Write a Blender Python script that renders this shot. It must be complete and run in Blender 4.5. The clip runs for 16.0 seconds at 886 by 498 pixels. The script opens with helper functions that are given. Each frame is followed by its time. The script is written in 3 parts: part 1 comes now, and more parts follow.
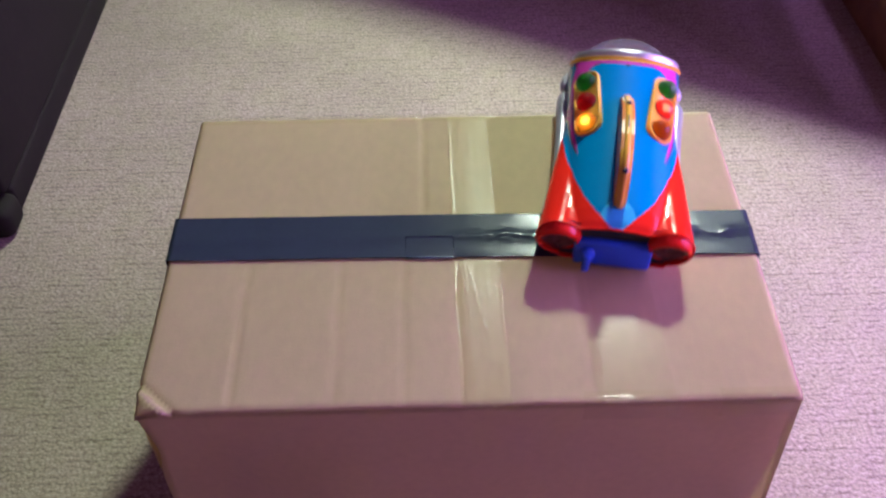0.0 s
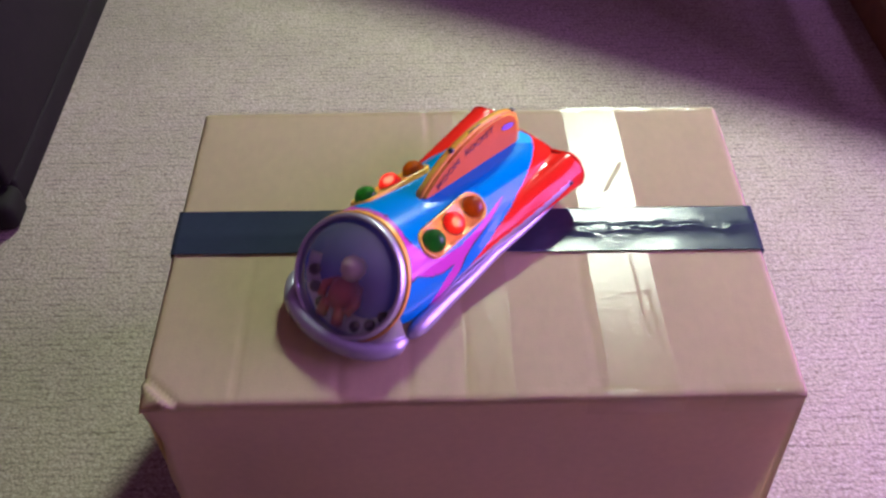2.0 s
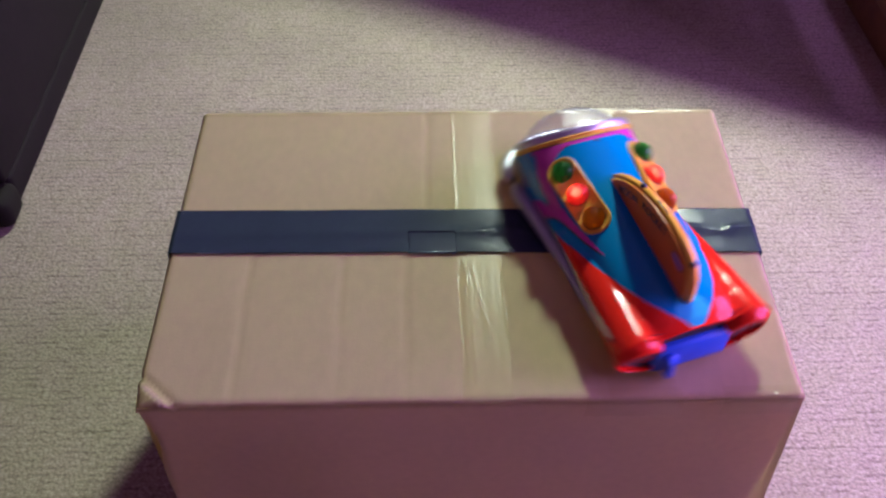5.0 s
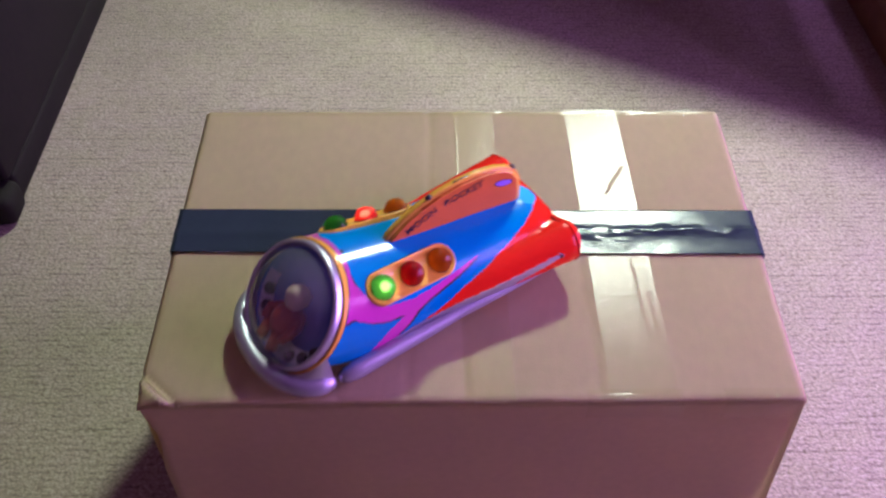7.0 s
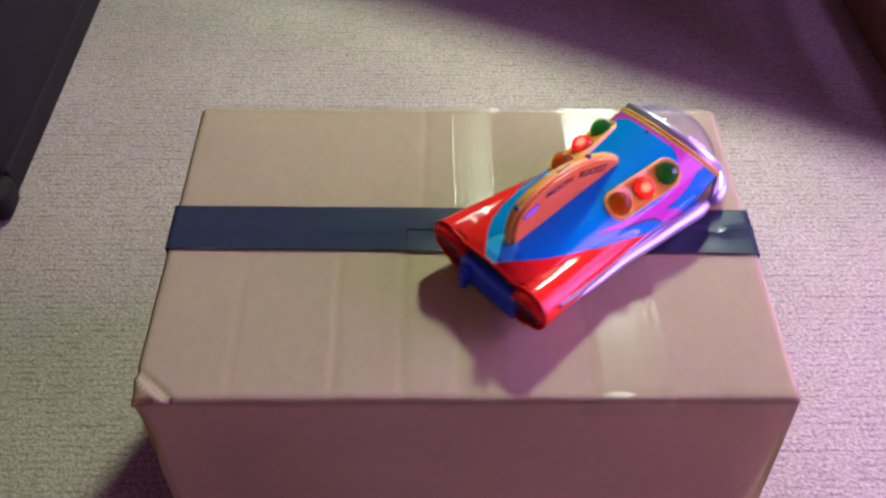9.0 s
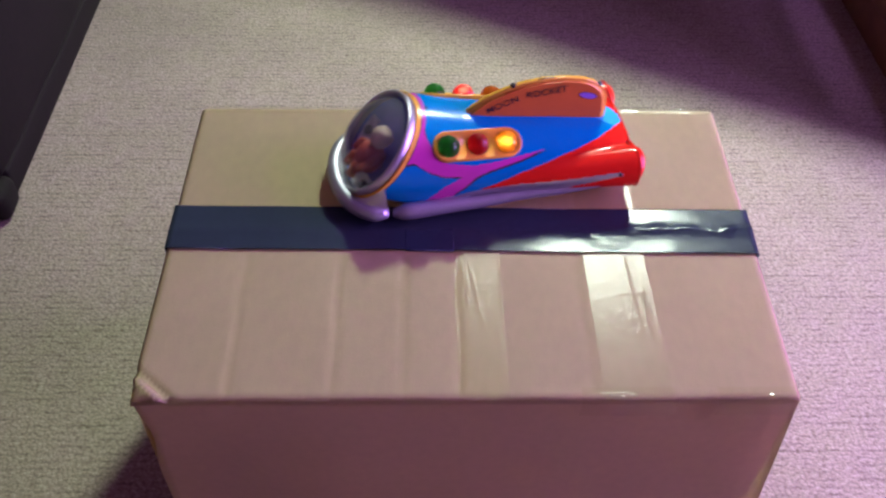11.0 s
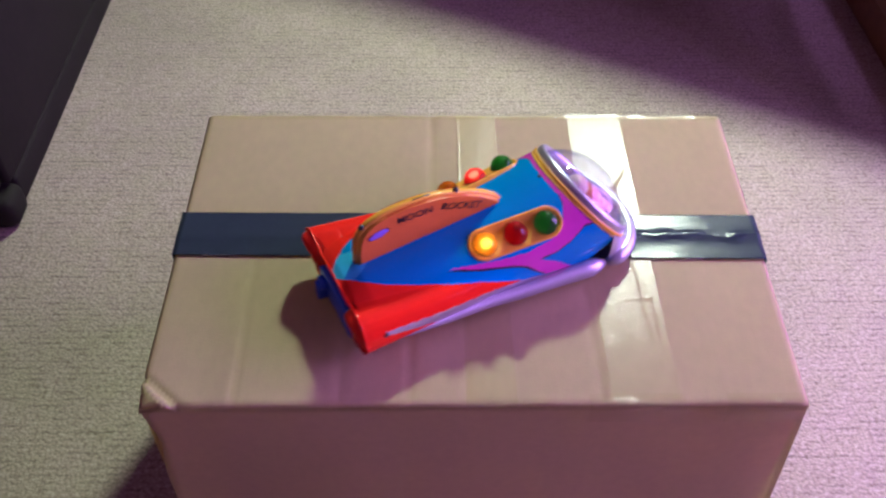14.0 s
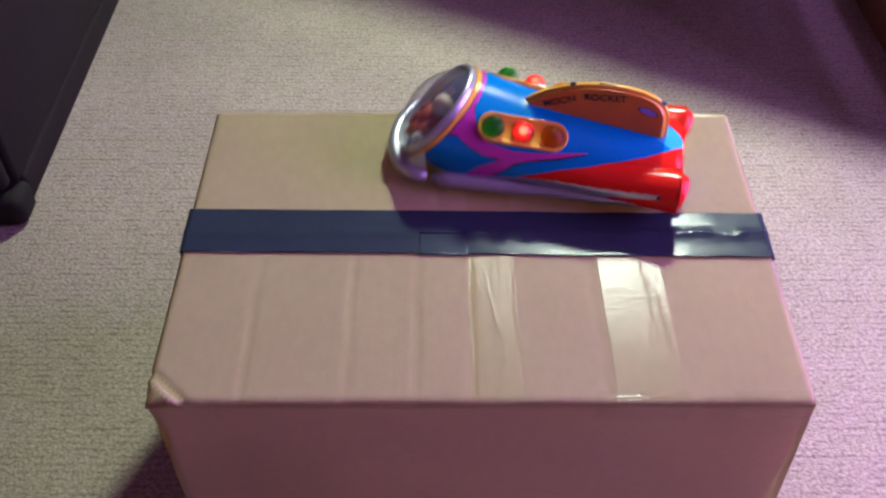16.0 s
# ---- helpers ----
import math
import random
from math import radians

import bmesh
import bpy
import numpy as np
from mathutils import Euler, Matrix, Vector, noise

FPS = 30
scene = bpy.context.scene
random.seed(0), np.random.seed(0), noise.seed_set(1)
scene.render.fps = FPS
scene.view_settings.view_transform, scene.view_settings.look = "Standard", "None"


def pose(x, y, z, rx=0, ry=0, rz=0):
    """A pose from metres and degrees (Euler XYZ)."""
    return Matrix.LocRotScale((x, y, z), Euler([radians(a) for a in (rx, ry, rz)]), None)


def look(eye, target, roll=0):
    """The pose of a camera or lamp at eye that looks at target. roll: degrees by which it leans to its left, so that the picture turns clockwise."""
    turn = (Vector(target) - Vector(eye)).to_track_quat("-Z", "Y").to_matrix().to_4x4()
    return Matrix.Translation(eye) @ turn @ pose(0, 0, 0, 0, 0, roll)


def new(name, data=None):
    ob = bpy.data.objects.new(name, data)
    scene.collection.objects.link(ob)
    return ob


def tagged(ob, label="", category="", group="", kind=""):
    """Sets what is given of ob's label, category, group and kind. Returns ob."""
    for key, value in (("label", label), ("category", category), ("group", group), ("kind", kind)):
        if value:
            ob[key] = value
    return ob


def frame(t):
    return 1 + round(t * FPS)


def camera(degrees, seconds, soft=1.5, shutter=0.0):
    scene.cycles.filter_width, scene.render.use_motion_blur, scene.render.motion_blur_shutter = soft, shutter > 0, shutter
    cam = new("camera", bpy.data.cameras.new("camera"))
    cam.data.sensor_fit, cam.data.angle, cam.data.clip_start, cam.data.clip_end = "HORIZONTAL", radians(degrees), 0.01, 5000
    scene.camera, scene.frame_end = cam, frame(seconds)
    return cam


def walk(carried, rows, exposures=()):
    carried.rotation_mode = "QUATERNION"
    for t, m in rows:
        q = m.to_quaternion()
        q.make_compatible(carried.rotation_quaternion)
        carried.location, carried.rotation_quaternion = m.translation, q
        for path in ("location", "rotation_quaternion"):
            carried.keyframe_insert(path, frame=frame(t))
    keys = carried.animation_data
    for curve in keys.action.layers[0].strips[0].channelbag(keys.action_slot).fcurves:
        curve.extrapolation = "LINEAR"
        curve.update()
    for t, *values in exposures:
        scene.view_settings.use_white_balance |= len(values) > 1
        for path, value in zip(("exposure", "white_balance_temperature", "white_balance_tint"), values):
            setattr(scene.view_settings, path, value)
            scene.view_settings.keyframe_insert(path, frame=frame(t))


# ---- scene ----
cam = camera(52.3, 16.0, soft=2.5, shutter=0.6)
PATH = [
    (0, (0.214, -0.355, 0.853), (0.249, 0.999, -0.619), -0.2),
    (0.5, (0.213, -0.356, 0.852), (0.248, 0.996, -0.621), -0.2),
    (1, (0.212, -0.356, 0.853), (0.248, 0.994, -0.623), -0.1),
    (1.5, (0.211, -0.356, 0.853), (0.247, 0.994, -0.623), -0.0),
    (2, (0.211, -0.355, 0.853), (0.244, 0.99, -0.627), -0.0),
    (2.5, (0.211, -0.354, 0.853), (0.248, 0.986, -0.631), 0.3),
    (3, (0.211, -0.354, 0.853), (0.253, 0.984, -0.633), 0.6),
    (3.5, (0.211, -0.353, 0.853), (0.255, 0.984, -0.634), 0.6),
    (4, (0.21, -0.353, 0.853), (0.257, 0.985, -0.633), 0.7),
    (6.5, (0.208, -0.354, 0.853), (0.245, 0.995, -0.623), 0.8),
    (7, (0.208, -0.354, 0.852), (0.248, 0.992, -0.627), 1.0),
    (7.5, (0.208, -0.353, 0.853), (0.251, 0.991, -0.627), 1.2),
    (8, (0.207, -0.353, 0.852), (0.256, 0.993, -0.627), 1.5),
    (8.5, (0.208, -0.354, 0.852), (0.258, 0.99, -0.629), 1.6),
    (9, (0.207, -0.354, 0.852), (0.259, 0.989, -0.63), 1.7),
    (11.5, (0.208, -0.355, 0.851), (0.26, 0.99, -0.629), 1.7),
    (12, (0.209, -0.354, 0.851), (0.262, 0.99, -0.629), 1.7),
    (12.5, (0.208, -0.354, 0.851), (0.262, 0.99, -0.629), 1.7),
    (13, (0.208, -0.353, 0.852), (0.256, 0.993, -0.626), 1.5),
    (13.5, (0.207, -0.354, 0.852), (0.25, 0.996, -0.623), 1.2),
    (14, (0.207, -0.354, 0.852), (0.245, 0.998, -0.621), 1.1),
    (14.5, (0.207, -0.355, 0.852), (0.24, 0.999, -0.62), 1.0),
    (15, (0.208, -0.355, 0.851), (0.236, 0.998, -0.622), 0.9),
    (15.5, (0.208, -0.356, 0.851), (0.231, 0.997, -0.622), 0.8),
    (16, (0.207, -0.356, 0.85), (0.23, 0.998, -0.623), 0.8),
]
EXPOSURE = [(0, 0.17), (0.8, 0.15), (1.5, 0.08), (2.3, 0.0), (3, -0.12), (4, 0.08), (6.5, 0.0), (7.5, -0.03), (8, -0.06), (8.5, 0.17), (9, 0.12), (11.5, 0.0), (12.5, -0.12),
            (13.5, -0.03), (14, 0.10), (16, 0.12)]   # stops
walk(cam, [(t, look(eye, target, roll)) for t, eye, target, roll in PATH], [(t, stops - 0.03, 6200, 10) for t, stops in EXPOSURE])

# ---- light ----
world = bpy.data.worlds.new("world")
world.use_nodes = True
scene.world = world
world.node_tree.nodes["Background"].inputs[0].default_value = (0.55, 0.45, 0.9, 1)
world.node_tree.nodes["Background"].inputs[1].default_value = 0.25

LAMP_AT = (0.92, 2.05, 2.30)      # ceiling lamp over the far side of the room
BOX_H = 0.30                      # height of the box's top


def lamp(name, kind, m, energy, colour, size, size_y=0.0, spread=180):
    data = bpy.data.lights.new(name, kind)
    data.energy, data.color = energy, colour
    if kind == "AREA":
        data.shape = "RECTANGLE" if size_y else "DISK"
        data.size = size
        data.spread = math.radians(spread)
        if size_y:
            data.size_y = size_y
    ob = new(name, data)
    ob.matrix_world = m
    return ob


lamp("ceiling_bulb_light", "AREA", look((0.92, 2.10, 2.20), (0.62, 0.84, 0.2)), 18.9, (0.84, 0.98, 0.79), 0.26, spread=72)
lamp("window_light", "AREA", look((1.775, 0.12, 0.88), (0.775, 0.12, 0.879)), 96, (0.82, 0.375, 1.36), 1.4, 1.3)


# ---- materials ----
def node_mat(name):
    m = bpy.data.materials.new(name)
    m.use_nodes = True
    return m, m.node_tree, m.node_tree.nodes["Principled BSDF"]


def mat(name, colour, rough=0.5, metal=0.0, vary=0.0, scale=40.0, bump=0.0, bump_scale=200.0, emit=0.0,
        coat=0.0, stretch=(1, 1, 1), detail=4.0, rough_vary=0.0, gloss=0.5):
    """A surface with colour variation at two scales and fine relief."""
    m, tree, bsdf = node_mat(name)
    nodes, links = tree.nodes, tree.links
    bsdf.inputs["Base Color"].default_value = (*colour, 1)
    bsdf.inputs["Roughness"].default_value = rough
    bsdf.inputs["Metallic"].default_value = metal
    bsdf.inputs["Coat Weight"].default_value = coat
    bsdf.inputs["Coat Roughness"].default_value = 0.08
    bsdf.inputs["Specular IOR Level"].default_value = gloss
    if emit:
        bsdf.inputs["Emission Color"].default_value = (*colour, 1)
        bsdf.inputs["Emission Strength"].default_value = emit
    where = nodes.new("ShaderNodeTexCoord")
    mapping = nodes.new("ShaderNodeMapping")
    mapping.inputs["Scale"].default_value = stretch
    links.new(where.outputs["Object"], mapping.inputs["Vector"])
    if vary or rough_vary:
        big = nodes.new("ShaderNodeTexNoise")
        big.inputs["Scale"].default_value, big.inputs["Detail"].default_value = scale, detail
        small = nodes.new("ShaderNodeTexNoise")
        small.inputs["Scale"].default_value, small.inputs["Detail"].default_value = scale * 9, 3
        both = nodes.new("ShaderNodeMath")
        both.operation = "ADD"
        for tex in (big, small):
            links.new(mapping.outputs[0], tex.inputs["Vector"])
        links.new(big.outputs[0], both.inputs[0])
        links.new(small.outputs[0], both.inputs[1])
        if vary:
            span = nodes.new("ShaderNodeMapRange")
            span.inputs["From Min"].default_value, span.inputs["From Max"].default_value = 0.6, 1.4
            span.inputs["To Min"].default_value, span.inputs["To Max"].default_value = 1 - vary, 1 + vary
            links.new(both.outputs[0], span.inputs["Value"])
            tint = nodes.new("ShaderNodeVectorMath")
            tint.operation = "SCALE"
            tint.inputs[0].default_value = colour
            links.new(span.outputs[0], tint.inputs["Scale"])
            links.new(tint.outputs[0], bsdf.inputs["Base Color"])
        if rough_vary:
            span = nodes.new("ShaderNodeMapRange")
            span.inputs["From Min"].default_value, span.inputs["From Max"].default_value = 0.6, 1.4
            span.inputs["To Min"].default_value = max(0.02, rough - rough_vary)
            span.inputs["To Max"].default_value = rough + rough_vary
            links.new(both.outputs[0], span.inputs["Value"])
            links.new(span.outputs[0], bsdf.inputs["Roughness"])
    if bump:
        tex = nodes.new("ShaderNodeTexNoise")
        tex.inputs["Scale"].default_value, tex.inputs["Detail"].default_value = bump_scale, 3
        links.new(mapping.outputs[0], tex.inputs["Vector"])
        relief = nodes.new("ShaderNodeBump")
        relief.inputs["Strength"].default_value, relief.inputs["Distance"].default_value = bump, 0.002
        links.new(tex.outputs[0], relief.inputs["Height"])
        links.new(relief.outputs[0], bsdf.inputs["Normal"])
    return m


def carpet_mat():
    """Beige loop-pile carpet: short loops in rows, with worn and tinted patches."""
    m, tree, bsdf = node_mat("beige_loop_carpet")
    nodes, links = tree.nodes, tree.links
    where = nodes.new("ShaderNodeTexCoord")
    rows = nodes.new("ShaderNodeMapping")
    rows.inputs["Scale"].default_value = (260, 290, 1)
    links.new(where.outputs["Object"], rows.inputs["Vector"])
    warp = nodes.new("ShaderNodeTexNoise")
    warp.inputs["Scale"].default_value = 9
    links.new(where.outputs["Object"], warp.inputs["Vector"])
    mixed = nodes.new("ShaderNodeVectorMath")
    mixed.operation = "MULTIPLY_ADD"
    mixed.inputs[1].default_value = (4.0, 4.0, 0)
    links.new(warp.outputs["Color"], mixed.inputs[0])
    links.new(rows.outputs[0], mixed.inputs[2])
    loops = nodes.new("ShaderNodeTexVoronoi")
    loops.inputs["Scale"].default_value = 1.0
    loops.voronoi_dimensions = "2D"
    links.new(mixed.outputs[0], loops.inputs["Vector"])
    lines = nodes.new("ShaderNodeTexNoise")
    lines.inputs["Scale"].default_value, lines.inputs["Detail"].default_value = 1.0, 4
    lining = nodes.new("ShaderNodeMapping")
    lining.inputs["Scale"].default_value = (210, 280, 1)
    links.new(where.outputs["Object"], lining.inputs["Vector"])
    links.new(lining.outputs[0], lines.inputs["Vector"])
    patch = nodes.new("ShaderNodeTexNoise")
    patch.inputs["Scale"].default_value, patch.inputs["Detail"].default_value = 5, 6
    links.new(where.outputs["Object"], patch.inputs["Vector"])
    ramp = nodes.new("ShaderNodeValToRGB")
    ramp.color_ramp.elements[0].position, ramp.color_ramp.elements[0].color = 0.30, (0.245, 0.20, 0.145, 1)
    ramp.color_ramp.elements[1].position, ramp.color_ramp.elements[1].color = 0.66, (0.45, 0.385, 0.295, 1)
    links.new(lines.outputs[0], ramp.inputs[0])
    tuft = nodes.new("ShaderNodeMapRange")
    tuft.inputs["From Max"].default_value = 0.75
    tuft.inputs["To Min"].default_value, tuft.inputs["To Max"].default_value = 1.08, 0.80
    links.new(loops.outputs["Distance"], tuft.inputs["Value"])
    worn = nodes.new("ShaderNodeMapRange")
    worn.inputs["From Min"].default_value, worn.inputs["From Max"].default_value = 0.3, 0.7
    worn.inputs["To Min"].default_value, worn.inputs["To Max"].default_value = 0.88, 1.1
    links.new(patch.outputs[0], worn.inputs["Value"])
    product = nodes.new("ShaderNodeMath")
    product.operation = "MULTIPLY"
    links.new(tuft.outputs[0], product.inputs[0])
    links.new(worn.outputs[0], product.inputs[1])
    hue = nodes.new("ShaderNodeTexNoise")
    hue.inputs["Scale"].default_value, hue.inputs["Detail"].default_value = 26, 3
    links.new(where.outputs["Object"], hue.inputs["Vector"])
    mottle = nodes.new("ShaderNodeValToRGB")
    mottle.color_ramp.elements[0].position, mottle.color_ramp.elements[0].color = 0.35, (0.985, 1.005, 0.96, 1)
    mottle.color_ramp.elements[1].position, mottle.color_ramp.elements[1].color = 0.65, (1.015, 0.995, 1.03, 1)
    links.new(hue.outputs[0], mottle.inputs[0])
    dyed = nodes.new("ShaderNodeVectorMath")
    dyed.operation = "MULTIPLY"
    links.new(ramp.outputs[0], dyed.inputs[0])
    links.new(mottle.outputs[0], dyed.inputs[1])
    tint = nodes.new("ShaderNodeVectorMath")
    tint.operation = "SCALE"
    links.new(dyed.outputs[0], tint.inputs[0])
    links.new(tint.outputs[0], bsdf.inputs["Base Color"])
    ribs = nodes.new("ShaderNodeTexWave")
    ribs.wave_type, ribs.bands_direction = "BANDS", "Y"
    ribs.inputs["Scale"].default_value = 37
    ribs.inputs["Distortion"].default_value, ribs.inputs["Detail"].default_value = 1.6, 3
    ribs.inputs["Detail Scale"].default_value = 3.5
    links.new(where.outputs["Object"], ribs.inputs["Vector"])
    row = nodes.new("ShaderNodeMapRange")
    row.inputs["From Max"].default_value = 0.55
    row.inputs["To Min"].default_value, row.inputs["To Max"].default_value = 0.80, 1.03
    links.new(ribs.outputs["Fac"], row.inputs["Value"])
    thin = nodes.new("ShaderNodeTexNoise")
    thin.inputs["Scale"].default_value, thin.inputs["Detail"].default_value = 1.0, 3
    thinning = nodes.new("ShaderNodeMapping")
    thinning.inputs["Scale"].default_value = (45, 90, 1)
    links.new(where.outputs["Object"], thinning.inputs["Vector"])
    links.new(thinning.outputs[0], thin.inputs["Vector"])
    gap = nodes.new("ShaderNodeMapRange")
    gap.inputs["From Min"].default_value, gap.inputs["From Max"].default_value = 0.45, 0.64
    gap.inputs["To Min"].default_value, gap.inputs["To Max"].default_value = 1.00, 0.62
    links.new(thin.outputs[0], gap.inputs["Value"])
    links.new(gap.outputs[0], row.inputs["To Min"])
    woven = nodes.new("ShaderNodeMath")
    woven.operation = "MULTIPLY"
    links.new(product.outputs[0], woven.inputs[0])
    links.new(row.outputs[0], woven.inputs[1])
    links.new(woven.outputs[0], tint.inputs["Scale"])
    height = nodes.new("ShaderNodeMath")
    height.operation = "SUBTRACT"
    links.new(lines.outputs[0], height.inputs[0])
    links.new(loops.outputs["Distance"], height.inputs[1])
    relief = nodes.new("ShaderNodeBump")
    relief.inputs["Strength"].default_value, relief.inputs["Distance"].default_value = 0.30, 0.004
    links.new(height.outputs[0], relief.inputs["Height"])
    links.new(relief.outputs[0], bsdf.inputs["Normal"])
    bsdf.inputs["Roughness"].default_value = 0.95
    return m


def clear_mat(name, tint, rough, bump, bump_scale, stretch=(1, 1, 1), ior=1.5, haze=0.0):
    """A thin clear film: it lets the ground show and shines on top."""
    m, tree, bsdf = node_mat(name)
    nodes, links = tree.nodes, tree.links
    nodes.remove(bsdf)
    out = nodes["Material Output"]
    see = nodes.new("ShaderNodeBsdfTransparent")
    see.inputs[0].default_value = (*tint, 1)
    shine = nodes.new("ShaderNodeBsdfGlossy")
    shine.inputs["Roughness"].default_value = rough
    facing = nodes.new("ShaderNodeLayerWeight")
    facing.inputs[0].default_value = 0.5
    steep = nodes.new("ShaderNodeMath")
    steep.operation = "POWER"
    steep.inputs[1].default_value = 5
    fresnel = nodes.new("ShaderNodeMath")
    fresnel.operation = "MULTIPLY_ADD"
    low = ((ior - 1) / (ior + 1)) ** 2
    fresnel.inputs[1].default_value, fresnel.inputs[2].default_value = 1 - low, low
    links.new(facing.outputs["Facing"], steep.inputs[0])
    links.new(steep.outputs[0], fresnel.inputs[0])
    mix = nodes.new("ShaderNodeMixShader")
    where = nodes.new("ShaderNodeTexCoord")
    mapping = nodes.new("ShaderNodeMapping")
    mapping.inputs["Scale"].default_value = stretch
    tex = nodes.new("ShaderNodeTexNoise")
    tex.inputs["Scale"].default_value, tex.inputs["Detail"].default_value = bump_scale, 4
    relief = nodes.new("ShaderNodeBump")
    relief.inputs["Strength"].default_value, relief.inputs["Distance"].default_value = bump, 0.002
    links.new(where.outputs["Object"], mapping.inputs[0])
    links.new(mapping.outputs[0], tex.inputs["Vector"])
    links.new(tex.outputs[0], relief.inputs["Height"])
    links.new(relief.outputs[0], shine.inputs["Normal"])
    links.new(fresnel.outputs[0], mix.inputs[0])
    pale_haze = nodes.new("ShaderNodeBsdfDiffuse")
    pale_haze.inputs[0].default_value = (0.8, 0.8, 0.82, 1)
    clouded = nodes.new("ShaderNodeMixShader")
    clouded.inputs[0].default_value = haze
    links.new(see.outputs[0], clouded.inputs[1])
    links.new(pale_haze.outputs[0], clouded.inputs[2])
    links.new(clouded.outputs[0] if haze else see.outputs[0], mix.inputs[1])
    links.new(shine.outputs[0], mix.inputs[2])
    links.new(mix.outputs[0], out.inputs[0])
    return m


def lens_mat(name, colour):
    """Coloured see-through plastic."""
    m, tree, bsdf = node_mat(name)
    bsdf.inputs["Base Color"].default_value = (*colour, 1)
    bsdf.inputs["Roughness"].default_value = 0.38
    bsdf.inputs["IOR"].default_value = 1.2
    bsdf.inputs["Transmission Weight"].default_value = 0.9
    bsdf.inputs["Coat Weight"].default_value = 1.0
    bsdf.inputs["Coat Roughness"].default_value = 0.03
    milky = tree.nodes.new("ShaderNodeBsdfTranslucent")
    milky.inputs[0].default_value = (*colour, 1)
    mix = tree.nodes.new("ShaderNodeMixShader")
    mix.inputs[0].default_value = 0.6
    tree.links.new(bsdf.outputs[0], mix.inputs[1])
    tree.links.new(milky.outputs[0], mix.inputs[2])
    tree.links.new(mix.outputs[0], tree.nodes["Material Output"].inputs[0])
    return m


CARPET = carpet_mat()
CARD = mat("brown_cardboard", (0.622, 0.522, 0.285), 0.75, vary=0.06, scale=14, bump=0.12, bump_scale=900, stretch=(1, 0.6, 1))


def flute(m):
    """Adds the faint corrugation that shows through the paper."""
    tree = m.node_tree
    bsdf, relief = tree.nodes["Principled BSDF"], tree.nodes["Bump"]
    where = tree.nodes["Texture Coordinate"]
    wave = tree.nodes.new("ShaderNodeTexWave")
    wave.wave_type, wave.bands_direction = "BANDS", "X"
    wave.inputs["Scale"].default_value = 46
    wave.inputs["Distortion"].default_value, wave.inputs["Detail"].default_value = 1.5, 2
    tree.links.new(where.outputs["Object"], wave.inputs["Vector"])
    ridge = tree.nodes.new("ShaderNodeBump")
    ridge.inputs["Strength"].default_value, ridge.inputs["Distance"].default_value = 0.010, 0.0012
    tree.links.new(wave.outputs["Fac"], ridge.inputs["Height"])
    tree.links.new(relief.outputs[0], ridge.inputs["Normal"])
    tree.links.new(ridge.outputs[0], bsdf.inputs["Normal"])


flute(CARD)
CARD_EDGE = mat("torn_cardboard_edge", (0.56, 0.44, 0.28), 0.9, vary=0.15, scale=80)
BLACK_TAPE = mat("dark_vinyl_tape", (0.050, 0.070, 0.100), 0.22, vary=0.06, scale=30, bump=0.004, bump_scale=140, rough_vary=0.03, gloss=0.42)
CLEAR_TAPE = clear_mat("clear_packing_tape", (0.99, 0.985, 0.95), 0.21, 0.11, 700, (1.0, 0.6, 1), 1.37, haze=0.010)
MATT_TAPE = clear_mat("scuffed_clear_tape", (0.985, 0.98, 0.91), 0.23, 0.11, 700, (1.0, 0.6, 1), 1.37, haze=0.015)
EDGE_TAPE = clear_mat("rumpled_clear_tape", (0.985, 0.98, 0.93), 0.12, 0.15, 420, (1.0, 0.5, 1), 1.30, haze=0.02)
BLUE = mat("blue_tinplate", (0.002, 0.205, 0.47), 0.15, vary=0.05, scale=30, gloss=0.28)
CYAN = mat("light_blue_tinplate", (0.04, 0.42, 0.66), 0.15, vary=0.05, gloss=0.28)
RED = mat("red_tinplate", (0.74, 0.020, 0.010), 0.15, vary=0.05, gloss=0.22)
PINK = mat("magenta_tinplate", (0.52, 0.05, 0.35), 0.15, vary=0.05, gloss=0.28)
BLACK_INK = mat("black_print", (0.012, 0.012, 0.016), 0.3, vary=0.1)
ORANGE = mat("orange_tinplate", (0.58, 0.17, 0.035), 0.32, vary=0.08, scale=60, gloss=0.15)
YELLOW = mat("yellow_tinplate", (0.74, 0.40, 0.055), 0.22, vary=0.08, scale=60, gloss=0.3)
SILVER = mat("silver_lacquer", (0.55, 0.55, 0.60), 0.33, metal=0.78, vary=0.04, scale=50)
RAIL = mat("lilac_silver_lacquer", (0.42, 0.42, 0.48), 0.36, metal=0.6, vary=0.07, scale=60, bump=0.05, bump_scale=500)
STEEL = mat("steel_screw", (0.45, 0.44, 0.42), 0.3, metal=1.0, vary=0.1)
DARK = mat("dark_hollow", (0.02, 0.02, 0.022), 0.6, vary=0.1)
BLUE_PLASTIC = mat("blue_plastic", (0.02, 0.11, 0.62), 0.35, vary=0.06, scale=50, bump=0.05)
GRILLE = mat("dull_dark_red", (0.15, 0.040, 0.034), 0.5, vary=0.15, scale=80)
RUBBER = mat("black_rubber", (0.02, 0.02, 0.02), 0.7, vary=0.1)
WHITE_PRINT = mat("white_print", (0.86, 0.86, 0.90), 0.35, vary=0.05)
COCKPIT = mat("cockpit_blue", (0.09, 0.20, 0.66), 0.35, vary=0.1, scale=60)
SUIT = mat("rust_red_vinyl", (0.36, 0.055, 0.025), 0.45, vary=0.2, scale=60)
SKIN = mat("pale_vinyl", (0.50, 0.36, 0.27), 0.5, vary=0.1, scale=60)
